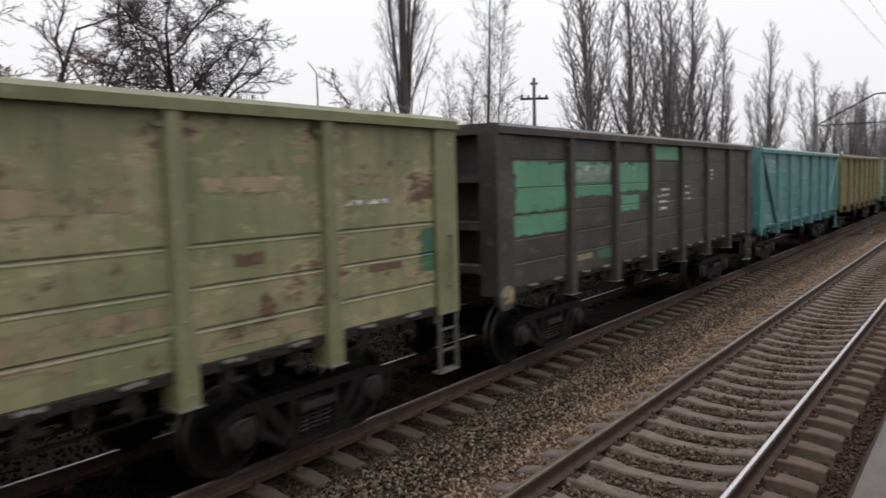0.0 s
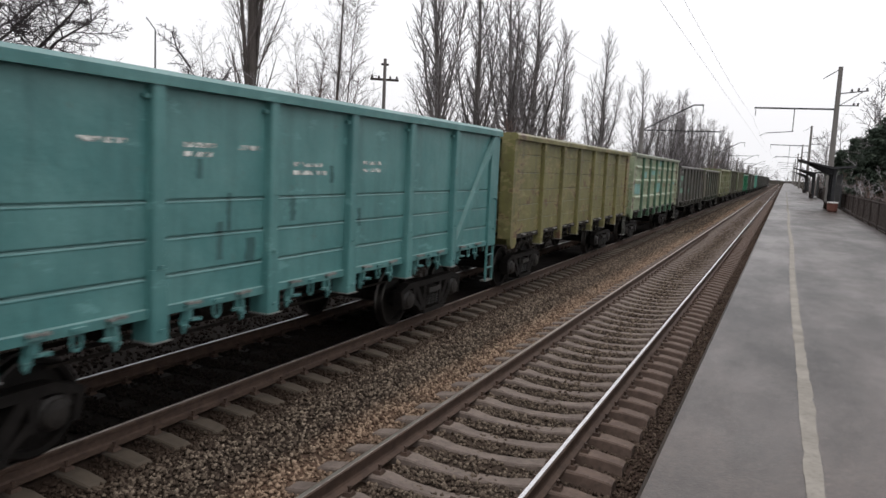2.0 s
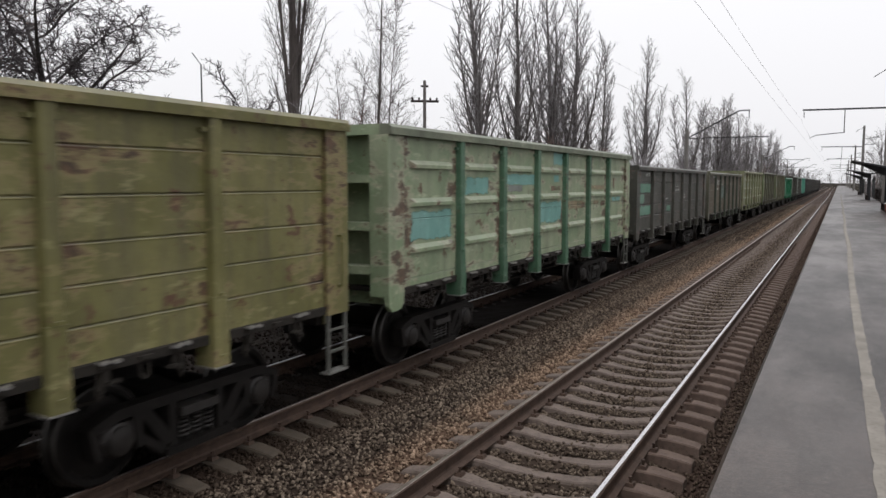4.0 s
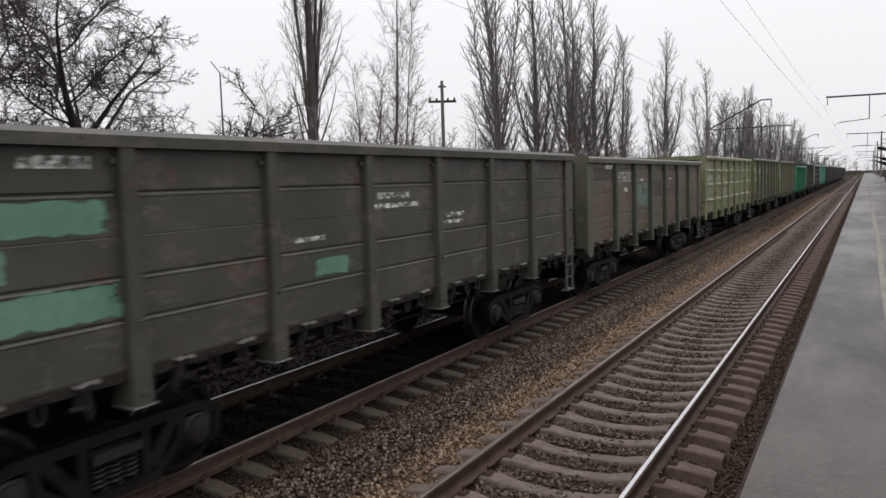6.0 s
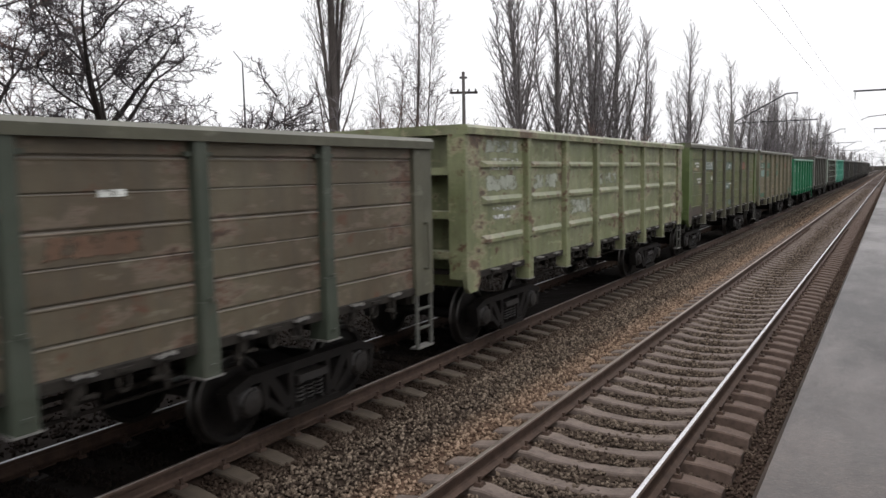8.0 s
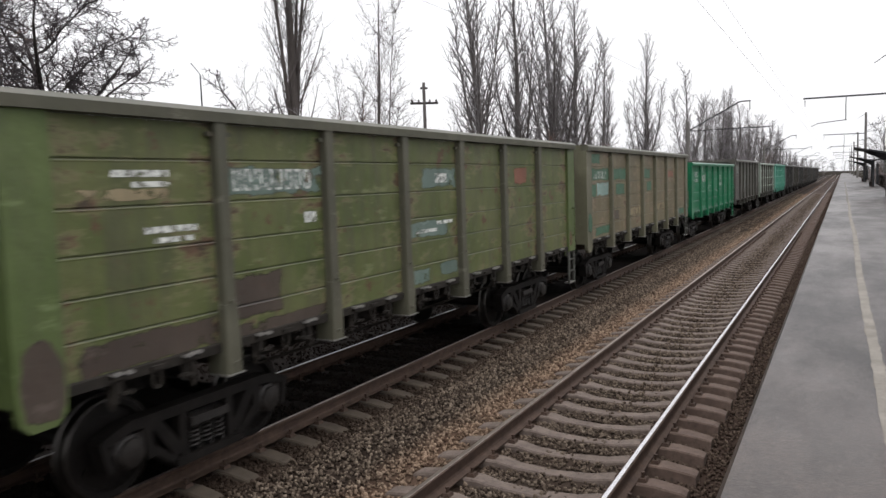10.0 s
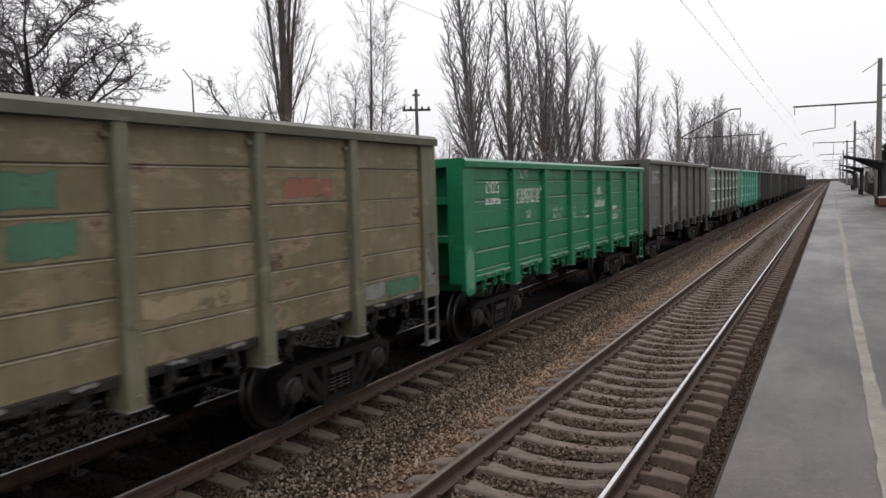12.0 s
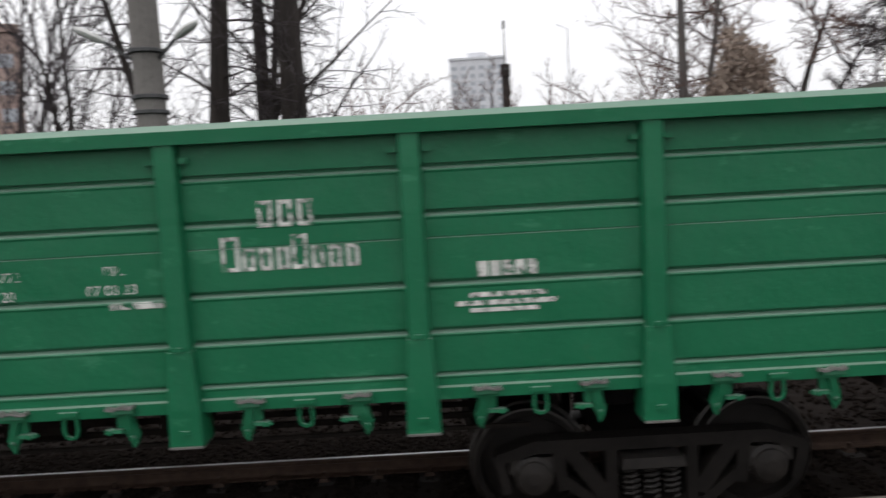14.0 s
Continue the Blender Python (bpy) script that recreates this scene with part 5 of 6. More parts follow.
# count, length ratio, angle, wander, lift, segments, radius ratio, least radius, first place
POPLAR_SPEC = [(56, 0.185, 0.50, 0.06, 0.13, 5, 0.42, 0.045, 0.08), (9, 0.42, 0.50, 0.09, 0.09, 2, 0.5, 0.026, 0.12), (4, 0.42, 0.5, 0.10, 0.07, 1, 0.6, 0.018, 0.15)]
POPLAR_STEM = [(24, 0.25, 0.46, 0.06, 0.13, 5, 0.42, 0.04, 0.08), (9, 0.42, 0.50, 0.09, 0.09, 2, 0.5, 0.026, 0.12), (4, 0.42, 0.5, 0.10, 0.07, 1, 0.6, 0.018, 0.15)]
POPLAR_FAR = [(44, 0.19, 0.50, 0.06, 0.13, 3, 0.42, 0.05, 0.06), (7, 0.45, 0.50, 0.09, 0.09, 1, 0.5, 0.03, 0.1), (4, 0.5, 0.5, 0.10, 0.07, 1, 0.6, 0.022, 0.15)]
STOUT_SPEC = [(34, 0.20, 0.45, 0.07, 0.11, 6, 0.26, 0.028, 0.14), (8, 0.40, 0.5, 0.10, 0.06, 3, 0.45, 0.014, 0.2), (6, 0.45, 0.6, 0.12, 0.04, 1, 0.6, 0.010, 0.2)]
SLIM_SPEC = [(28, 0.26, 0.62, 0.09, 0.05, 6, 0.30, 0.018, 0.20), (9, 0.44, 0.65, 0.14, 0.03, 3, 0.45, 0.0105, 0.15), (9, 0.44, 0.7, 0.16, 0.01, 1, 0.6, 0.008, 0.12)]
FAR_SPEC = [(13, 0.30, 0.62, 0.09, 0.06, 3, 0.36, 0.045, 0.18), (7, 0.45, 0.65, 0.13, 0.04, 2, 0.5, 0.03, 0.15), (4, 0.45, 0.7, 0.16, 0.02, 1, 0.6, 0.024, 0.2)]
FRUIT_SPEC = [(10, 0.52, 1.15, 0.17, 0.015, 8, 0.52, 0.05, 0.34), (11, 0.50, 0.85, 0.21, 0.03, 6, 0.48, 0.022, 0.12), (12, 0.48, 0.85, 0.22, 0.03, 3, 0.50, 0.012, 0.08), (10, 0.55, 0.85, 0.2, 0.02, 1, 0.6, 0.009, 0.08)]
FRUIT_LIMB = [(11, 0.48, 0.85, 0.20, 0.03, 6, 0.48, 0.022, 0.14), (12, 0.48, 0.85, 0.22, 0.03, 3, 0.50, 0.012, 0.08), (10, 0.55, 0.85, 0.2, 0.02, 1, 0.6, 0.009, 0.08)]
OPEN_SPEC = [(7, 0.52, 1.0, 0.17, 0.03, 7, 0.50, 0.04, 0.36), (8, 0.50, 0.8, 0.2, 0.04, 5, 0.48, 0.018, 0.14), (7, 0.48, 0.8, 0.2, 0.04, 3, 0.50, 0.010, 0.1), (5, 0.55, 0.8, 0.2, 0.03, 1, 0.6, 0.0075, 0.1)]
BUSH_SPEC = [(8, 0.48, 0.55, 0.13, 0.05, 3, 0.5, 0.018, 0.12), (6, 0.5, 0.6, 0.16, 0.04, 2, 0.55, 0.012, 0.15), (4, 0.5, 0.6, 0.18, 0.02, 1, 0.6, 0.010, 0.2)]
DROOP_SPEC = [(60, 0.17, 1.15, 0.11, -0.03, 6, 0.17, 0.024, 0.14), (7, 0.46, 0.75, 0.14, -0.05, 3, 0.42, 0.012, 0.15), (5, 0.44, 0.7, 0.16, -0.05, 1, 0.55, 0.008, 0.2)]
RED_SPEC = [(44, 0.25, 0.98, 0.11, 0.03, 6, 0.26, 0.026, 0.12), (9, 0.46, 0.75, 0.15, 0.01, 3, 0.42, 0.014, 0.12), (7, 0.46, 0.75, 0.18, 0.0, 1, 0.55, 0.010, 0.15)]
YARD_SPEC = [(9, 0.5, 0.5, 0.10, 0.06, 6, 0.5, 0.03, 0.2), (8, 0.45, 0.6, 0.14, 0.05, 3, 0.45, 0.014, 0.2), (6, 0.45, 0.65, 0.16, 0.03, 1, 0.6, 0.009, 0.2)]

POPLARS = [stems_tree(11 + k, 25, 0.36, (3, 4, 6, 4)[k], POPLAR_SPEC, BARK, TWIG, 0.012, 0.05, 0.02, (0.06, 0.36), 0.34, 0.16, POPLAR_STEM) for k in range(4)]
FAR_POPLARS = [stems_tree(16 + k, 25, 0.36, 4, POPLAR_FAR, BARK, TWIG, 0.012, 0.05, 0.02, (0.05, 0.3), 0.34, 0.16) for k in range(2)]
STOUT = stems_tree(91, 27, 0.40, 3, STOUT_SPEC, BARK_POPLAR, TWIG_FINE, 0.012, 0.02, 0.02, (0.16, 0.3), 0.09, 0.02, STOUT_SPEC, (0.75, 0.95), 0.5)
SLIMS = [stems_tree(31 + k, 17, 0.17, 2 + k, SLIM_SPEC, BARK_POPLAR, TWIG_FINE, 0.03, 0.05, 0.05, (0.1, 0.35), 0.42, 0.08) for k in range(2)]
FAR_TREES = [stems_tree(35 + k, 17, 0.2, 2, FAR_SPEC, BARK, TWIG, 0.03, 0.05, 0.05, (0.1, 0.35), 0.42, 0.08) for k in range(2)]
FRUITS = [stems_tree(41, 9.2, 0.27, 3, FRUIT_SPEC, BARK_DARK, TWIG_DARK, 0.03, 0.05, 0.0, (0.46, 0.62), 0.55, 0.05, FRUIT_LIMB, (0.75, 0.95), 0.8),
          stems_tree(47, 8.8, 0.22, 2, OPEN_SPEC, BARK_DARK, TWIG_RED, 0.06, 0.03, 0.08, (0.4, 0.6), 0.6, 0.05, None, (0.75, 0.95), 0.8),
          stems_tree(43, 7.0, 0.12, 1, OPEN_SPEC, BARK_DARK, TWIG_DARK, 0.08, 0.02, 0.1, (0.4, 0.6), 0.7, 0.05, None, (0.75, 0.95), 0.8)]
BUSHES = [stems_tree(51 + k, 4.8, 0.06, 6, BUSH_SPEC, BARK, (TWIG, TWIG_RED, TWIG)[k], 0.08, 0.03, 0.2, (0.0, 0.12), 0.5, 0.05, None, (0.75, 1.0), 0.9) for k in range(3)]
BIGS = [stems_tree(61, 20, 0.43, 0, DROOP_SPEC, BARK_DARK, TWIG_DARK, 0.006, 0.02, 0.0), stems_tree(62, 18, 0.27, 1, DROOP_SPEC, BARK_DARK, TWIG_DARK, 0.012, 0.02, 0.03, (0.2, 0.3), 0.3, 0.06),
        stems_tree(63, 18, 0.36, 2, DROOP_SPEC, BARK_DARK, TWIG_DARK, 0.015, 0.01, 0.04, (0.12, 0.2), 0.42, 0.05)]
YARD = stems_tree(66, 9, 0.16, 4, YARD_SPEC, BARK_DARK, TWIG_DARK, 0.04, 0.04, 0.05, (0.2, 0.42), 0.5, 0.08, None, (0.7, 0.95), 0.75)
REDDISH = stems_tree(71, 15, 0.30, 1, RED_SPEC, BARK, TWIG_RED, 0.02, 0.04, 0.03, (0.1, 0.15), 0.2, 0.08, RED_SPEC, (0.8, 0.9), 0.75)
BROOM = stems_tree(81, 6.6, 0.12, 5, BUSH_SPEC, BARK, DRY_LEAF, 0.05, 0.06, 0.1, (0.0, 0.1), 0.3, 0.1)

ROW = "poplars along the line"
for az, far, k, sc, wide in ((24.8, 68, 0, 1.1, 0.92), (22.2, 75, 1, 1.0, 0.95), (19.5, 84, 2, 1.04, 1.05), (18.0, 88, 3, 0.98, 1.0), (16.1, 102, 0, 0.84, 0.85),
                             (12.9, 127, 1, 1.0, 1.05), (9.9, 162, 2, 0.99, 1.0), (8.9, 180, 0, 0.84, 1.0), (7.9, 205, 3, 0.95, 1.15), (7.3, 215, 1, 1.0, 1.2), (6.8, 228, 2, 0.98, 1.15), (6.3, 246, 0, 0.97, 1.2), (5.7, 268, 1, 0.98, 1.2), (5.1, 300, 1, 0.95, 1.2), (4.6, 335, 2, 0.93, 1.2), (4.2, 370, 3, 0.93, 1.3), (3.8, 410, 0, 0.9, 1.3), (3.1, 440, 2, 0.62, 1.5), (2.7, 500, 1, 0.6, 1.6)):
    plant(POPLARS[k] if far < 150 else FAR_POPLARS[k % 2], *polar(az, far), sc, az * 1.7, "tall bare Lombardy poplar with upright grey branches", "poplar tree", ROW, "poplar", wide * 1.25)
plant(STOUT, *polar(39.2, 45), 1.0, 2.1, "tall bare poplar with a thick grey-brown trunk and upright stems", "poplar tree", ROW, "poplar")
for az, far, k, sc in ((33.4, 46, 0, 0.98), (35.6, 50, 1, 0.66), (42.6, 48, 1, 0.6), (27.4, 46, 0, 0.48), (30.3, 52, 1, 0.44)):
    plant(SLIMS[k], *polar(az, far), sc, az, "slender bare deciduous tree with fine twigs", "tree", "", "bare_tree")
for az, far, k, sc, turn, wide in ((54.0, 27, 0, 1.0, 0.4, 1.35), (47.2, 27, 2, 1.0, 1.9, 1.2), (63.3, 27, 1, 1.1, 3.0, 1.2)):
    plant(FRUITS[k], *polar(az, far), sc, turn, "bare spreading fruit tree with crooked dark branches", "tree", "", "fruit_tree", wide)
for az, far, k, sc, turn in ((100.3, 17, 0, 1.0, 0.3), (102.5, 18.5, 1, 1.0, 2.0), (106.9, 17.5, 2, 0.95, 4.4)):
    plant(BIGS[k], *polar(az, far), sc, turn, "large bare roadside tree with thick dark trunk", "tree", "", "bare_tree")
plant(YARD, *polar(115.3, 19), 1.0, 1.2, "bare many-stemmed tree with upswept dark branches", "tree", "", "bare_tree")
plant(REDDISH, *polar(71.3, 25), 0.95, 0.6, "bare twin-stemmed tree with reddish twigs", "tree", "", "bare_tree")
plant(YARD, *polar(120.5, 21), 1.05, 3.4, "bare many-stemmed tree with upswept dark branches", "tree", "", "bare_tree")
for az, far, sc in ((92.3, 28, 1.6), (90.2, 31, 1.35), (79.3, 27, 1.3), (76.6, 26, 1.6)):
    plant(BUSHES[1], *polar(az, far), sc, az, "tall leafless shrub with reddish twigs", "bush", "bushes behind the line", "bush", 1.0)
plant(REDDISH, *polar(74.5, 30), 0.5, 2.6, "bare young tree with reddish twigs", "tree", "", "bare_tree")


def leafy_shrub(x, y):
    """A dense upright shrub that keeps its dry brown leaves: stems within an oval of small leaves."""
    r = np.random.RandomState(83)
    t = plant(BROOM, x, y, 0.9, 0.6, "dense oval shrub with dry taupe-brown leaves", "shrub", "", "shrub", 0.8)
    v, f = [], []
    for _ in range(15000):
        d = r.normal(size=3)
        d /= np.linalg.norm(d)
        k = r.uniform(0.35, 1.0) ** 0.4 * (1 + 0.1 * math.sin(7 * d[0] + 3 * d[2]) + 0.08 * math.sin(11 * d[1]))
        c = np.array((0, 0, 4.3)) + d * k * np.array((1.45, 1.45, 3.9))
        e = r.normal(size=(3, 3)) * 0.075
        b = len(v)
        v.extend([tuple(c + e[0]), tuple(c + e[1]), tuple(c + e[2])])
        f.append((b, b + 1, b + 2))
    raw_mesh("leaves", v, f, DRY_LEAF, t)
    return t


leafy_shrub(*polar(67.6, 23))
rng = random.Random(12)
for az in [118, 111, 107, 103, 95, 92, 90, 87, 80, 76, 72, 68, 60, 57, 54, 51, 48, 46, 44, 42.5, 41, 40, 37, 36, 35, 33, 32, 31, 30, 29, 28, 27, 26, 25, 24, 22.5, 21, 19.5, 18.5, 17.5, 16.5, 15, 14, 12.8, 12, 11, 10, 9, 8, 7, 6.3, 5.6]:
    far = min(rng.uniform(24, 30) / math.sin(radians(az)), 290) if az < 75 else rng.uniform(24, 38)
    k = rng.randrange(3) if az > 50 else rng.choice((0, 1, 2, 2))
    plant(BUSHES[k], *polar(az, far), rng.uniform(0.85, 1.3) * (1 + far / 260), rng.uniform(0, 6), "leafless bush with fine tangled twigs", "bush", "bushes behind the line", "bush", 1.4)
# bare woodland far off
for n in range(22):
    x, y = rng.uniform(-75, -36), 60 + n * 17
    plant(FAR_TREES[n % 2], x, y, rng.uniform(0.55, 0.85), rng.uniform(0, 6), "bare tree in the far wood", "tree", "far wood", "bare_tree", 1.5)


for n in range(16):
    x = -26 + n * 1.6 if n < 8 else 8 + (n - 8) * 3.5
    plant(FAR_TREES[n % 2], x, rng.uniform(455, 510), rng.uniform(0.5, 0.75), rng.uniform(0, 6), "bare tree at the far end of the line", "tree", "far wood", "bare_tree", 2.0)


for n in range(16):
    plant(FAR_TREES[n % 2], -75 + n * 7, 600 + 12 * (n % 3), rng.uniform(0.6, 0.8), n * 0.7, "bare tree at the far end of the line", "tree", "far wood", "bare_tree", 2.2)


def pine(x, y, h, seed):
    """A pine: bare lower trunk, tiers of drooping needle clumps."""
    r = np.random.RandomState(seed)
    t = thing("pine", "dark green pine with layered branches", "pine tree", "pines behind the platform", (x, y, -0.7))
    v, f = [], []
    pts, _ = limb(r, (0, 0, 0), (0, 0, 1), h, 8, 0.02, 0.05)
    tube(v, f, pts, [0.2 * (1 - 0.85 * i / 8) for i in range(9)], 7)
    nv, nf = [], []
    for tier in range(16):
        z = h * (0.28 + 0.70 * tier / 15)
        reach = h * 0.22 * (1 - 0.8 * tier / 15) + 0.3
        for _ in range(7):
            a = r.uniform(0, 6.28)
            q, _ = limb(r, (0, 0, z), (math.cos(a), math.sin(a), -0.05), reach * r.uniform(0.7, 1.2), 4, 0.1, 0.02)
            tube(v, f, q, [0.04, 0.03, 0.025, 0.02, 0.012], 3)
            for p in q[1:]:
                for _ in range(26):
                    c = p + r.normal(0, 0.22, 3) * np.array((1, 1, 0.55))
                    e = r.normal(size=(3, 3)) * 0.13
                    b = len(nv)
                    nv.extend([tuple(c + e[0]), tuple(c + e[1]), tuple(c + e[2])])
                    nf.append((b, b + 1, b + 2))
    raw_mesh("trunk", v, f, BARK_DARK, t)
    raw_mesh("needles", nv, nf, NEEDLE, t)
    return t


for n, (x, y, h) in enumerate(((7.5, 78, 8.5), (9.5, 92, 10.5), (8.0, 108, 9), (10, 128, 10), (8.5, 150, 9), (12, 70, 9))):
    pine(x, y, h, 200 + n)
for n, (x, y, sc) in enumerate(((11, 84, 0.9), (13, 66, 0.75), (12, 105, 1.0), (11, 130, 0.9), (10, 165, 0.9), (9, 200, 0.9), (10, 240, 0.85), (9, 300, 0.8), (16, 58, 0.8))):
    plant(FAR_TREES[n % 2], x, y, sc, n * 1.3, "bare tree behind the platform", "tree", "trees behind the platform", "bare_tree", 1.4)
for n in range(14):
    plant(BUSHES[n % 3], 6.0 + (n % 3) * 0.8, 46 + n * 12, 0.9, n * 1.1, "leafless bush behind the platform fence", "bush", "bushes behind the platform", "bush", 1.3)


# ---- poles, masts, wires ----
def mast_pole(bm, h, r0, r1):
    lathe(bm, [(r0, 0), (r1, h)], "z", 12)


def catenary_right(y):
    m = thing("catenary_mast", "tall concrete railway mast with steel cantilever over the track", "catenary mast", "catenary masts", (2.75, y, 0.2))
    part("pole", ("pole_r",), lambda bm: mast_pole(bm, 10.4, 0.21, 0.14), MAST, m)

    def arm(bm):
        beam(bm, (0.1, 0, 7.55), (-5.2, 0, 7.60), 0.09, 0.11)
        beam(bm, (-2.6, 0, 7.55), (-2.6, 0, 6.0), 0.06, 0.06)
        beam(bm, (-2.55, 0, 6.0), (-4.3, 0, 5.85), 0.05, 0.05)
        beam(bm, (-4.3, 0, 5.85), (-4.7, 0, 5.65), 0.035, 0.035)
        beam(bm, (-5.1, 0, 7.5), (-5.1, 0, 7.05), 0.05, 0.05)
        beam(bm, (-0.1, 0, 10.2), (-1.0, 0, 9.6), 0.05, 0.05)
    part("cantilever", ("cantilever_r",), arm, METAL, m)

    def rear(bm):
        beam(bm, (0, 0, 8.6), (1.8, 0, 8.8), 0.06, 0.07)
        beam(bm, (0, 0, 7.7), (1.5, 0, 8.75), 0.05, 0.05)
        beam(bm, (0, 0, 7.8), (1.3, 0, 7.8), 0.05, 0.06)
        for x, z in ((0.8, 8.72), (1.2, 8.78), (1.7, 8.8), (1.0, 7.8), (1.25, 7.8)):
            lathe(bm, [(0.05, 0), (0.08, 0.05), (0.05, 0.09), (0.08, 0.14), (0.03, 0.2)], "z", 8, (x, 0, z))
    part("feeder_bracket", ("feeder_bracket",), rear, METAL, m)
    return m


def catenary_left(y, with_arm=True, lamps=False):
    m = thing("catenary_mast", "concrete railway mast with steel brackets" + (" and street lamps" if lamps else ""), "catenary mast", "catenary masts", (-10.15, y, -0.8))
    tall = 11.0 if lamps else 7.6
    part("pole", ("pole_l", tall), lambda bm: mast_pole(bm, tall, 0.235 if lamps else 0.17, 0.16 if lamps else 0.13), MAST, m)

    def arm(bm):
        beam(bm, (0.1, 0, 6.9), (3.6, 0, 8.75), 0.07, 0.09)
        beam(bm, (3.6, 0, 8.75), (4.3, 0, 8.75), 0.07, 0.09)
        beam(bm, (4.25, 0, 8.7), (4.25, 0, 8.2), 0.05, 0.05)
        beam(bm, (-0.1, 0, 6.85), (5.6, 0, 6.85), 0.06, 0.07)
        beam(bm, (3.4, 0, 6.85), (3.2, 0, 6.55), 0.04, 0.04)
    if with_arm:
        part("cantilever", ("cantilever_l",), arm, METAL, m)

    def collar(bm):
        lathe(bm, [(0.225, -0.03), (0.24, -0.02), (0.24, 0.02), (0.225, 0.03)], "z", 12)
    if lamps:
        for z in (4.75, 4.95, 5.55):
            part("collar", ("collar",), collar, METAL, m, (0, 0, z))
        for s in (-1, 1):
            part("lamp_arm", ("lamp_arm", s), lambda bm, s=s: beam(bm, (0.05, s * 0.18, 5.45), (0.2, s * 0.48, 5.68), 0.035, 0.035), METAL, m)

            def shell(bm, s=s):
                p, q = Vector((0.2, s * 0.46, 5.67)), Vector((0.32, s * 0.80, 5.84))
                d = (q - p).normalized()
                side = d.cross(Vector((0, 0, 1))).normalized()
                up = side.cross(d)
                rings = []
                for t, w, h in ((0, 0.035, 0.03), (0.25, 0.075, 0.05), (0.7, 0.085, 0.055), (1, 0.03, 0.03)):
                    c = p.lerp(q, t)
                    rings.append([bm.verts.new(c + side * w * math.cos(k * math.pi / 4) + up * h * math.sin(k * math.pi / 4)) for k in range(8)])
                for a, b in zip(rings, rings[1:]):
                    for i in range(8):
                        bm.faces.new((a[i], a[(i + 1) % 8], b[(i + 1) % 8], b[i]))
                bm.faces.new(rings[0][::-1])
                bm.faces.new(rings[-1])
            part("lamp_head", ("lamp_head", s), shell, LAMP_GREY, m, label="pale grey street lamp head")
    return m


for y in (58, 119, 180, 241, 302, 363):
    catenary_right(y)
    catenary_left(y)
catenary_left(-3.75, False, True)


def wire(name, x, pts, r, label):
    """pts: (y, z) along the line."""
    v, f = [], []
    tube(v, f, [np.array((x, y, z)) for y, z in pts], [r] * len(pts), 4)
    return tagged(raw_mesh(name, v, f, WIRE), label, "overhead wire", "overhead wires", "structure")


def sagging(z, sag, step=61.0, first=-64.0, spans=8):
    out = []
    for s in range(spans):
        for k in range(8):
            u = k / 8
            out.append((first + (s + u) * step, z - sag * 4 * u * (1 - u)))
    return out


for x, z in ((NEAR_AXIS + 0.1, 6.2), (TRAIN_AXIS + 0.1, 6.1)):
    wire("contact_wire", x, sagging(z, 0.02), 0.004, "thin grey contact wire above the track")
    wire("messenger_wire", x, sagging(z + 1.0, 0.35), 0.004, "thin sagging messenger wire above the track")
wire("feeder_wire", 4.2, sagging(9.2, 0.8), 0.008, "feeder wire beside the platform")


def utility_pole(x, y, h):
    p = thing("utility_pole", "concrete utility pole with a wooden crossarm", "utility pole", at=(x, y, -0.8))
    part("pole", ("utility", h), lambda bm: mast_pole(bm, h, 0.12, 0.08), BARK, p)

    def arm(bm):
        box(bm, -0.75, 0.75, -0.05, 0.05, h - 1.15, h - 1.03)
        for x2 in (-0.65, -0.3, 0.3, 0.65):
            lathe(bm, [(0.04, 0), (0.06, 0.06), (0.03, 0.14)], "z", 6, (x2, 0, h - 1.03))
    part("crossarm", ("crossarm", h), arm, BARK_DARK, p, turn=0.6)
    part("top_bracket", ("top_bracket", h), lambda bm: box(bm, -0.2, 0.2, -0.04, 0.04, h - 0.35, h - 0.25), BARK_DARK, p, turn=0.6)
    return p


utility_pole(-40.5 * math.sin(radians(29.3)), 40.5 * math.cos(radians(29.3)), 9.0)


def signal_pole(x, y):
    p = thing("signal_pole", "dark pole with a cabinet and a thin antenna on top", "pole", at=(x, y, -0.8))
    part("pole", ("signal_pole",), lambda bm: lathe(bm, [(0.2, 0), (0.16, 7.6), (0.2, 7.65), (0.2, 8.1), (0.05, 8.12)], "z", 10), BARK_DARK, p)

    def box_mesh(bm):
        box(bm, -0.28, -0.1, -0.14, 0.14, 6.9, 7.7, 0.01)
        box(bm, -0.34, 0.3, -0.05, 0.05, 7.86, 7.96)
    part("cabinet", ("cabinet",), box_mesh, METAL, p)
    part("antenna", ("antenna",), lambda bm: lathe(bm, [(0.03, 8.1), (0.02, 9.45), (0.06, 9.5), (0.06, 9.75), (0.01, 9.8)], "z", 6), METAL, p)
    return p


signal_pole(-30 * math.sin(radians(84.3)), 30 * math.cos(radians(84.3)))


def thin_lamp(x, y, h):
    p = thing("street_lamp", "thin pale steel street lamp post", "street lamp", at=(x, y, -0.8))
    part("post", ("thin_post", h), lambda bm: lathe(bm, [(0.06, 0), (0.025, h)], "z", 8), METAL, p)
    part("lamp_arm", ("thin_arm", h), lambda bm: beam(bm, (0, 0, h), (0.5, -0.9, h + 0.25), 0.025, 0.025), METAL, p)
    return p


thin_lamp(-55 * math.sin(radians(79.6)), 55 * math.cos(radians(79.6)), 14)
thin_lamp(-30 * math.sin(radians(45.6)), 30 * math.cos(radians(45.6)), 8.0)


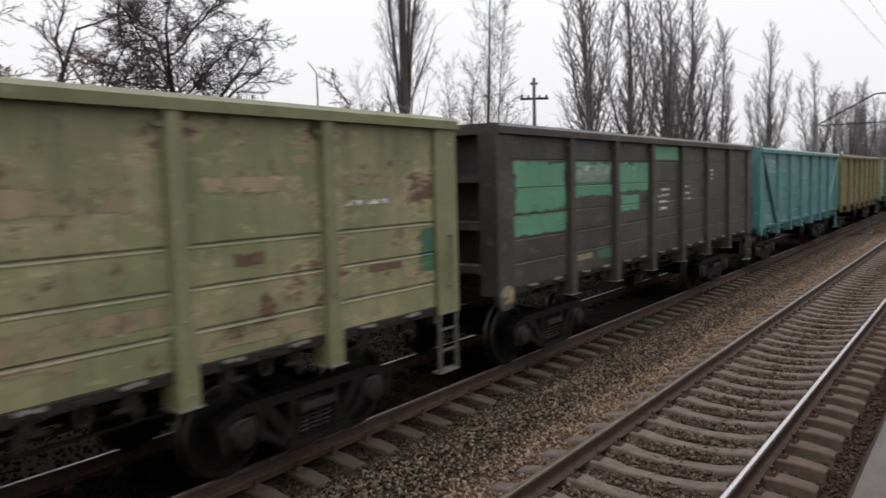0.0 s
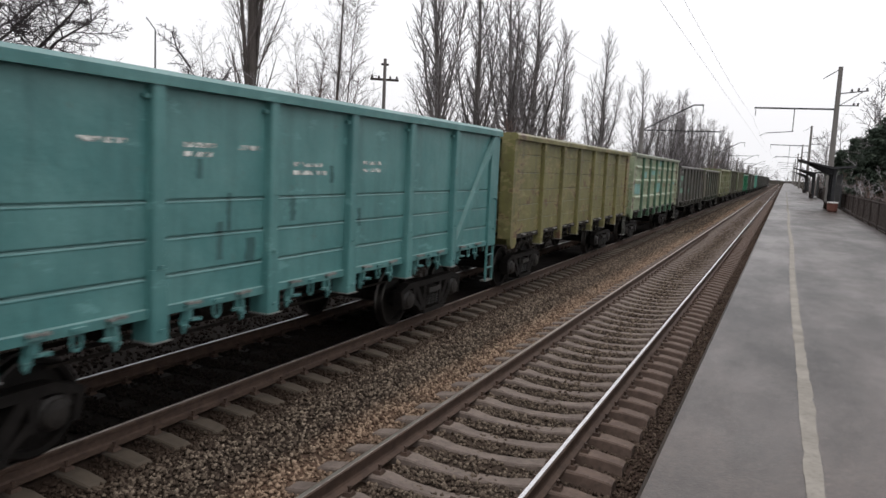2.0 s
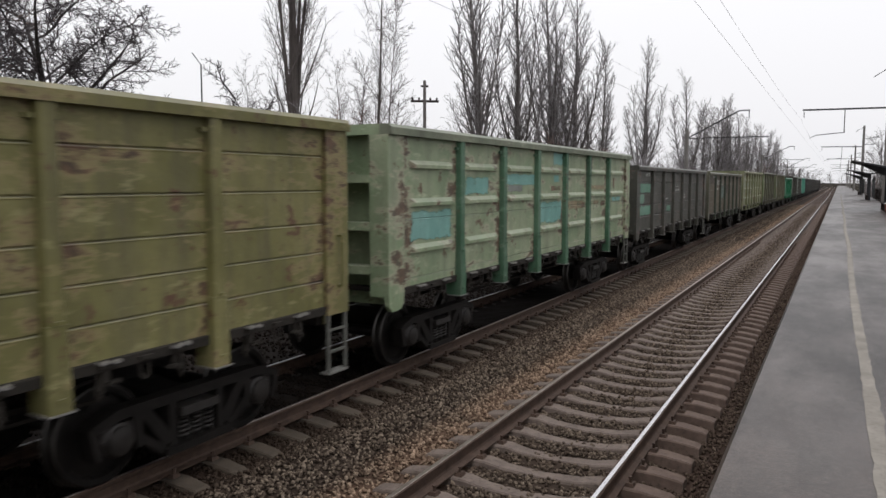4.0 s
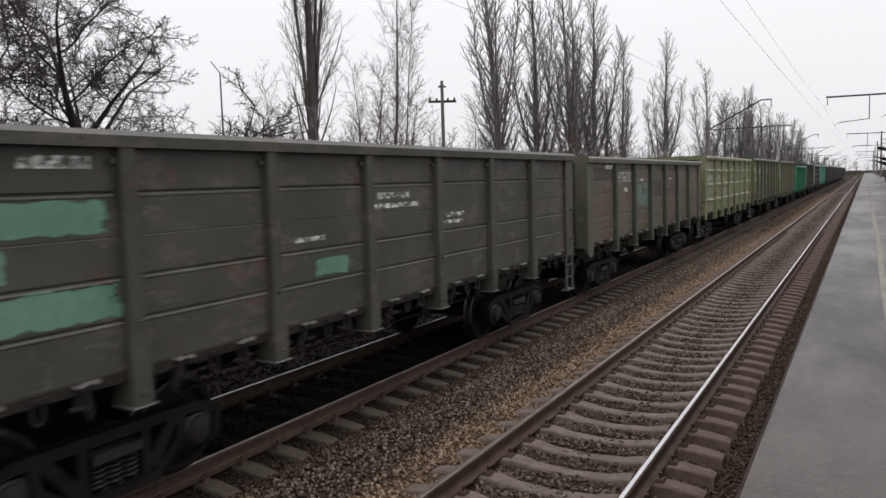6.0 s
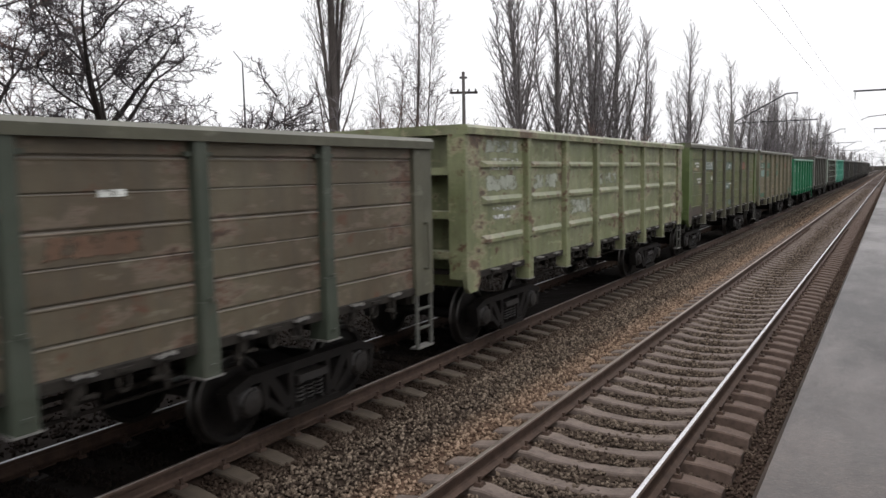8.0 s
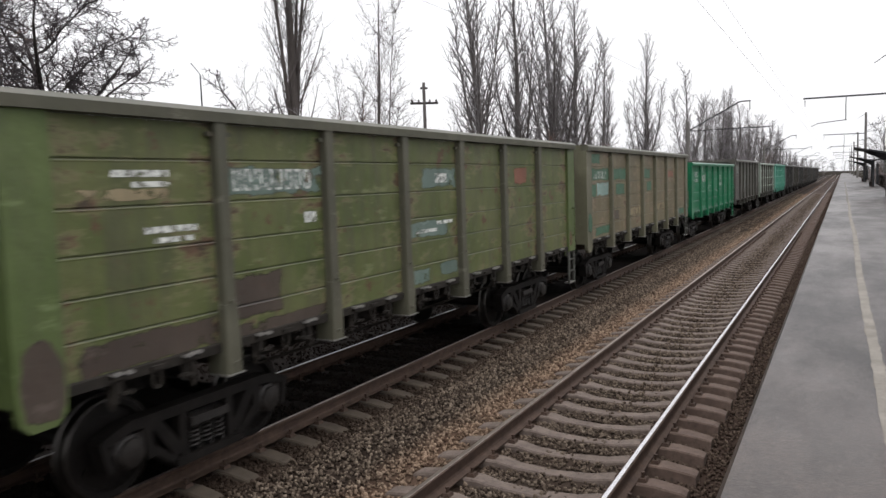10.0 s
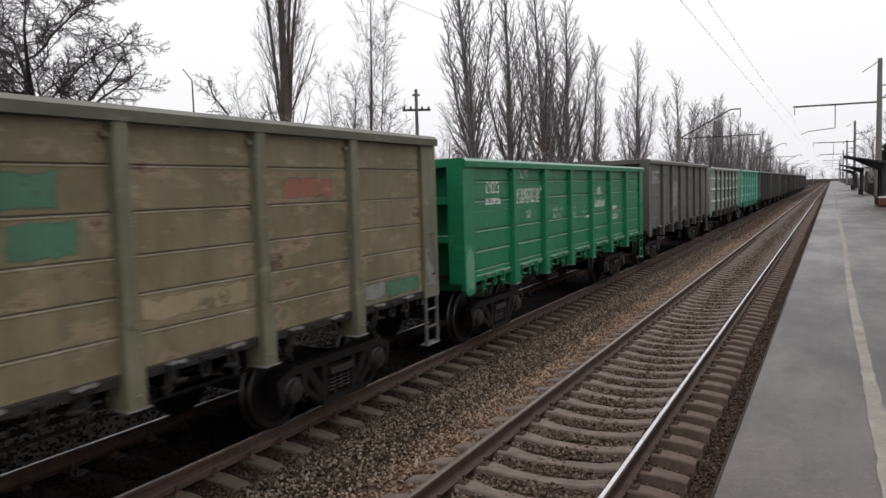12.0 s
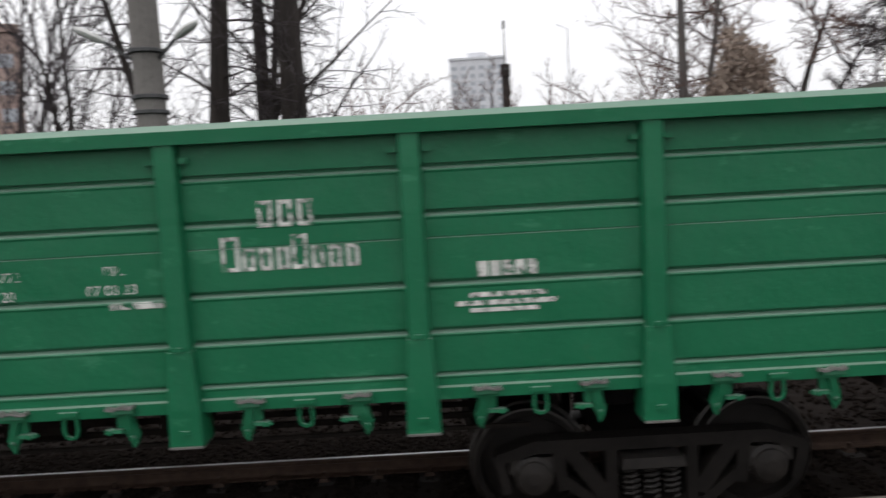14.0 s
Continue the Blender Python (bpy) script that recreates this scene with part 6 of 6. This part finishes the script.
# ---- far buildings ----
def tower(x, y, w, d, h, floors, cols, wall, label, turn, z=-0.8):
    b = thing("apartment_building", label, "building", at=(x, y, z), turn=turn)
    part("wall", ("tower_wall", w, h), lambda bm: box(bm, -w / 2, w / 2, -d / 2, d / 2, 0, h), wall, b)
    part("roof", ("tower_roof", w, h), lambda bm: (box(bm, -w / 2 - 0.3, w / 2 + 0.3, -d / 2 - 0.3, d / 2 + 0.3, h, h + 0.8), box(bm, -w / 6, w / 6, -d / 6, d / 6, h + 0.8, h + 3.2)), wall, b)
    step, rise = w / cols, (h - 2) / floors
    for i in range(cols):
        for k in range(floors):
            part("window", ("tower_window", w, h), lambda bm: box(bm, -step * 0.28, step * 0.28, -0.08, 0.06, 0, rise * 0.5), GLASS_HAZED, b, (-w / 2 + step * (i + 0.5), -d / 2, 1.2 + k * rise))
    return b


# each front looks back towards the line
tower(-275 * math.sin(radians(86.4)), 275 * math.cos(radians(86.4)), 19, 16, 46, 16, 6, TOWER, "pale grey apartment tower with haze in its colours", radians(85))
tower(-95 * math.sin(radians(121.2)), 95 * math.cos(radians(121.2)), 10, 14, 21, 7, 4, BRICK_PINK, "pinkish-brown apartment block behind bare trees", radians(118))


# ---- platform furniture ----
def shelter(y):
    s = thing("platform_shelter", "dark steel platform shelter with a winged roof", "shelter", "platform shelters", (2.6, y, PLATFORM_Z))

    def roof(bm):
        prism(bm, [(-2.0, 3.0), (-1.9, 2.94), (-0.1, 2.48), (1.1, 2.62), (1.1, 2.72), (-0.1, 2.60)], "y", -3.0, 3.0)
        for y2 in (-2.4, 0, 2.4):
            prism(bm, [(-1.5, 2.84), (0.0, 2.1), (0.1, 2.1), (0.1, 2.5), (-0.1, 2.5)], "y", y2 - 0.04, y2 + 0.04)
    part("roof", ("shelter_roof",), roof, ROOF_DARK, s)
    for y2 in (-2.4, 0, 2.4):
        part("column", ("shelter_column",), lambda bm: box(bm, -0.08, 0.08, -0.08, 0.08, 0, 2.5), ROOF_DARK, s, (0.05, y2, 0))

    def back_wall(bm):
        box(bm, 0.42, 0.48, -2.7, 2.7, 0.25, 2.2)
    part("back_wall", ("shelter_back",), back_wall, ROOF_DARK, s)

    def bench(bm):
        box(bm, -0.25, 0.2, -2.2, 2.2, 0.42, 0.47)
        for y2 in (-2, 0, 2):
            box(bm, -0.2, 0.15, y2 - 0.04, y2 + 0.04, 0, 0.42)
    part("bench", ("shelter_bench",), bench, FENCE, s)
    return s


for y in (52.5, 86, 120):
    shelter(y)


def bin_thing(x, y):
    b = thing("litter_bin", "faded red concrete litter bin", "bin", at=(x, y, PLATFORM_Z))
    part("body", ("bin_body",), lambda bm: lathe(bm, [(0.2, 0), (0.27, 0.1), (0.29, 0.5), (0.25, 0.52)], "z", 14), ORANGE, b)
    part("rim", ("bin_rim",), lambda bm: lathe(bm, [(0.25, 0.50), (0.30, 0.51), (0.30, 0.57), (0.24, 0.58)], "z", 14), LAMP_GREY, b)


bin_thing(2.6, 48.6)


def fence_panel(y):
    f = thing("fence_panel", "dark rusty steel picket fence panel at the platform edge", "fence", "platform fence panels", (3.42, y, 0.75))
    part("post", ("fence_post",), lambda bm: box(bm, -0.035, 0.035, -0.035, 0.035, 0, 1.5), FENCE, f, (0, -1.45, 0))
    for z in (0.45, 1.35):
        part("rail", ("fence_rail",), lambda bm: box(bm, -0.02, 0.02, -1.5, 1.5, -0.025, 0.025), FENCE, f, (0, 0, z))
    for k in range(15):
        part("picket", ("fence_picket",), lambda bm: box(bm, -0.012, 0.012, -0.045, 0.045, 0.35, 1.42), FENCE, f, (0.03, -1.33 + 0.2 * k, 0))


for k in range(26):
    fence_panel(20 + 3 * k)

# ---- track last: many like pieces ----
track("near_track", NEAR_AXIS, 0.1, "railway track with bright running rails on concrete sleepers", [(1, RAIL_BRIGHT, 0.026, "bright polished running surface"), (-1, RAIL_DULL, 0.027, "dull worn running surface")], RUSTY)
track("train_track", TRAIN_AXIS, 0.32, "railway track on concrete sleepers under the train", [(1, RAIL_DULL, 0.020, "dull brown running surface"), (-1, RAIL_WORN, 0.022, "worn running surface")], OILY_SHADED)


def gone(t):
    """Metres that the train has run towards the camera by t seconds."""
    return 10.577 * t - 0.0469 * t * t + 0.00139 * t ** 3


def motions():
    for k, w in TRAIN.items():
        y = FIRST_REAR + (k - 1) * PITCH - HALF_L
        walk(w, [(0.5 * i, pose(TRAIN_AXIS, y - gone(0.5 * i), 0)) for i in range(29)])
    for ws, off in WHEELSETS:
        walk(ws, [(i / 15, pose(0, off, 0.477, math.degrees(gone(i / 15) / 0.477))) for i in range(211)])


motions()
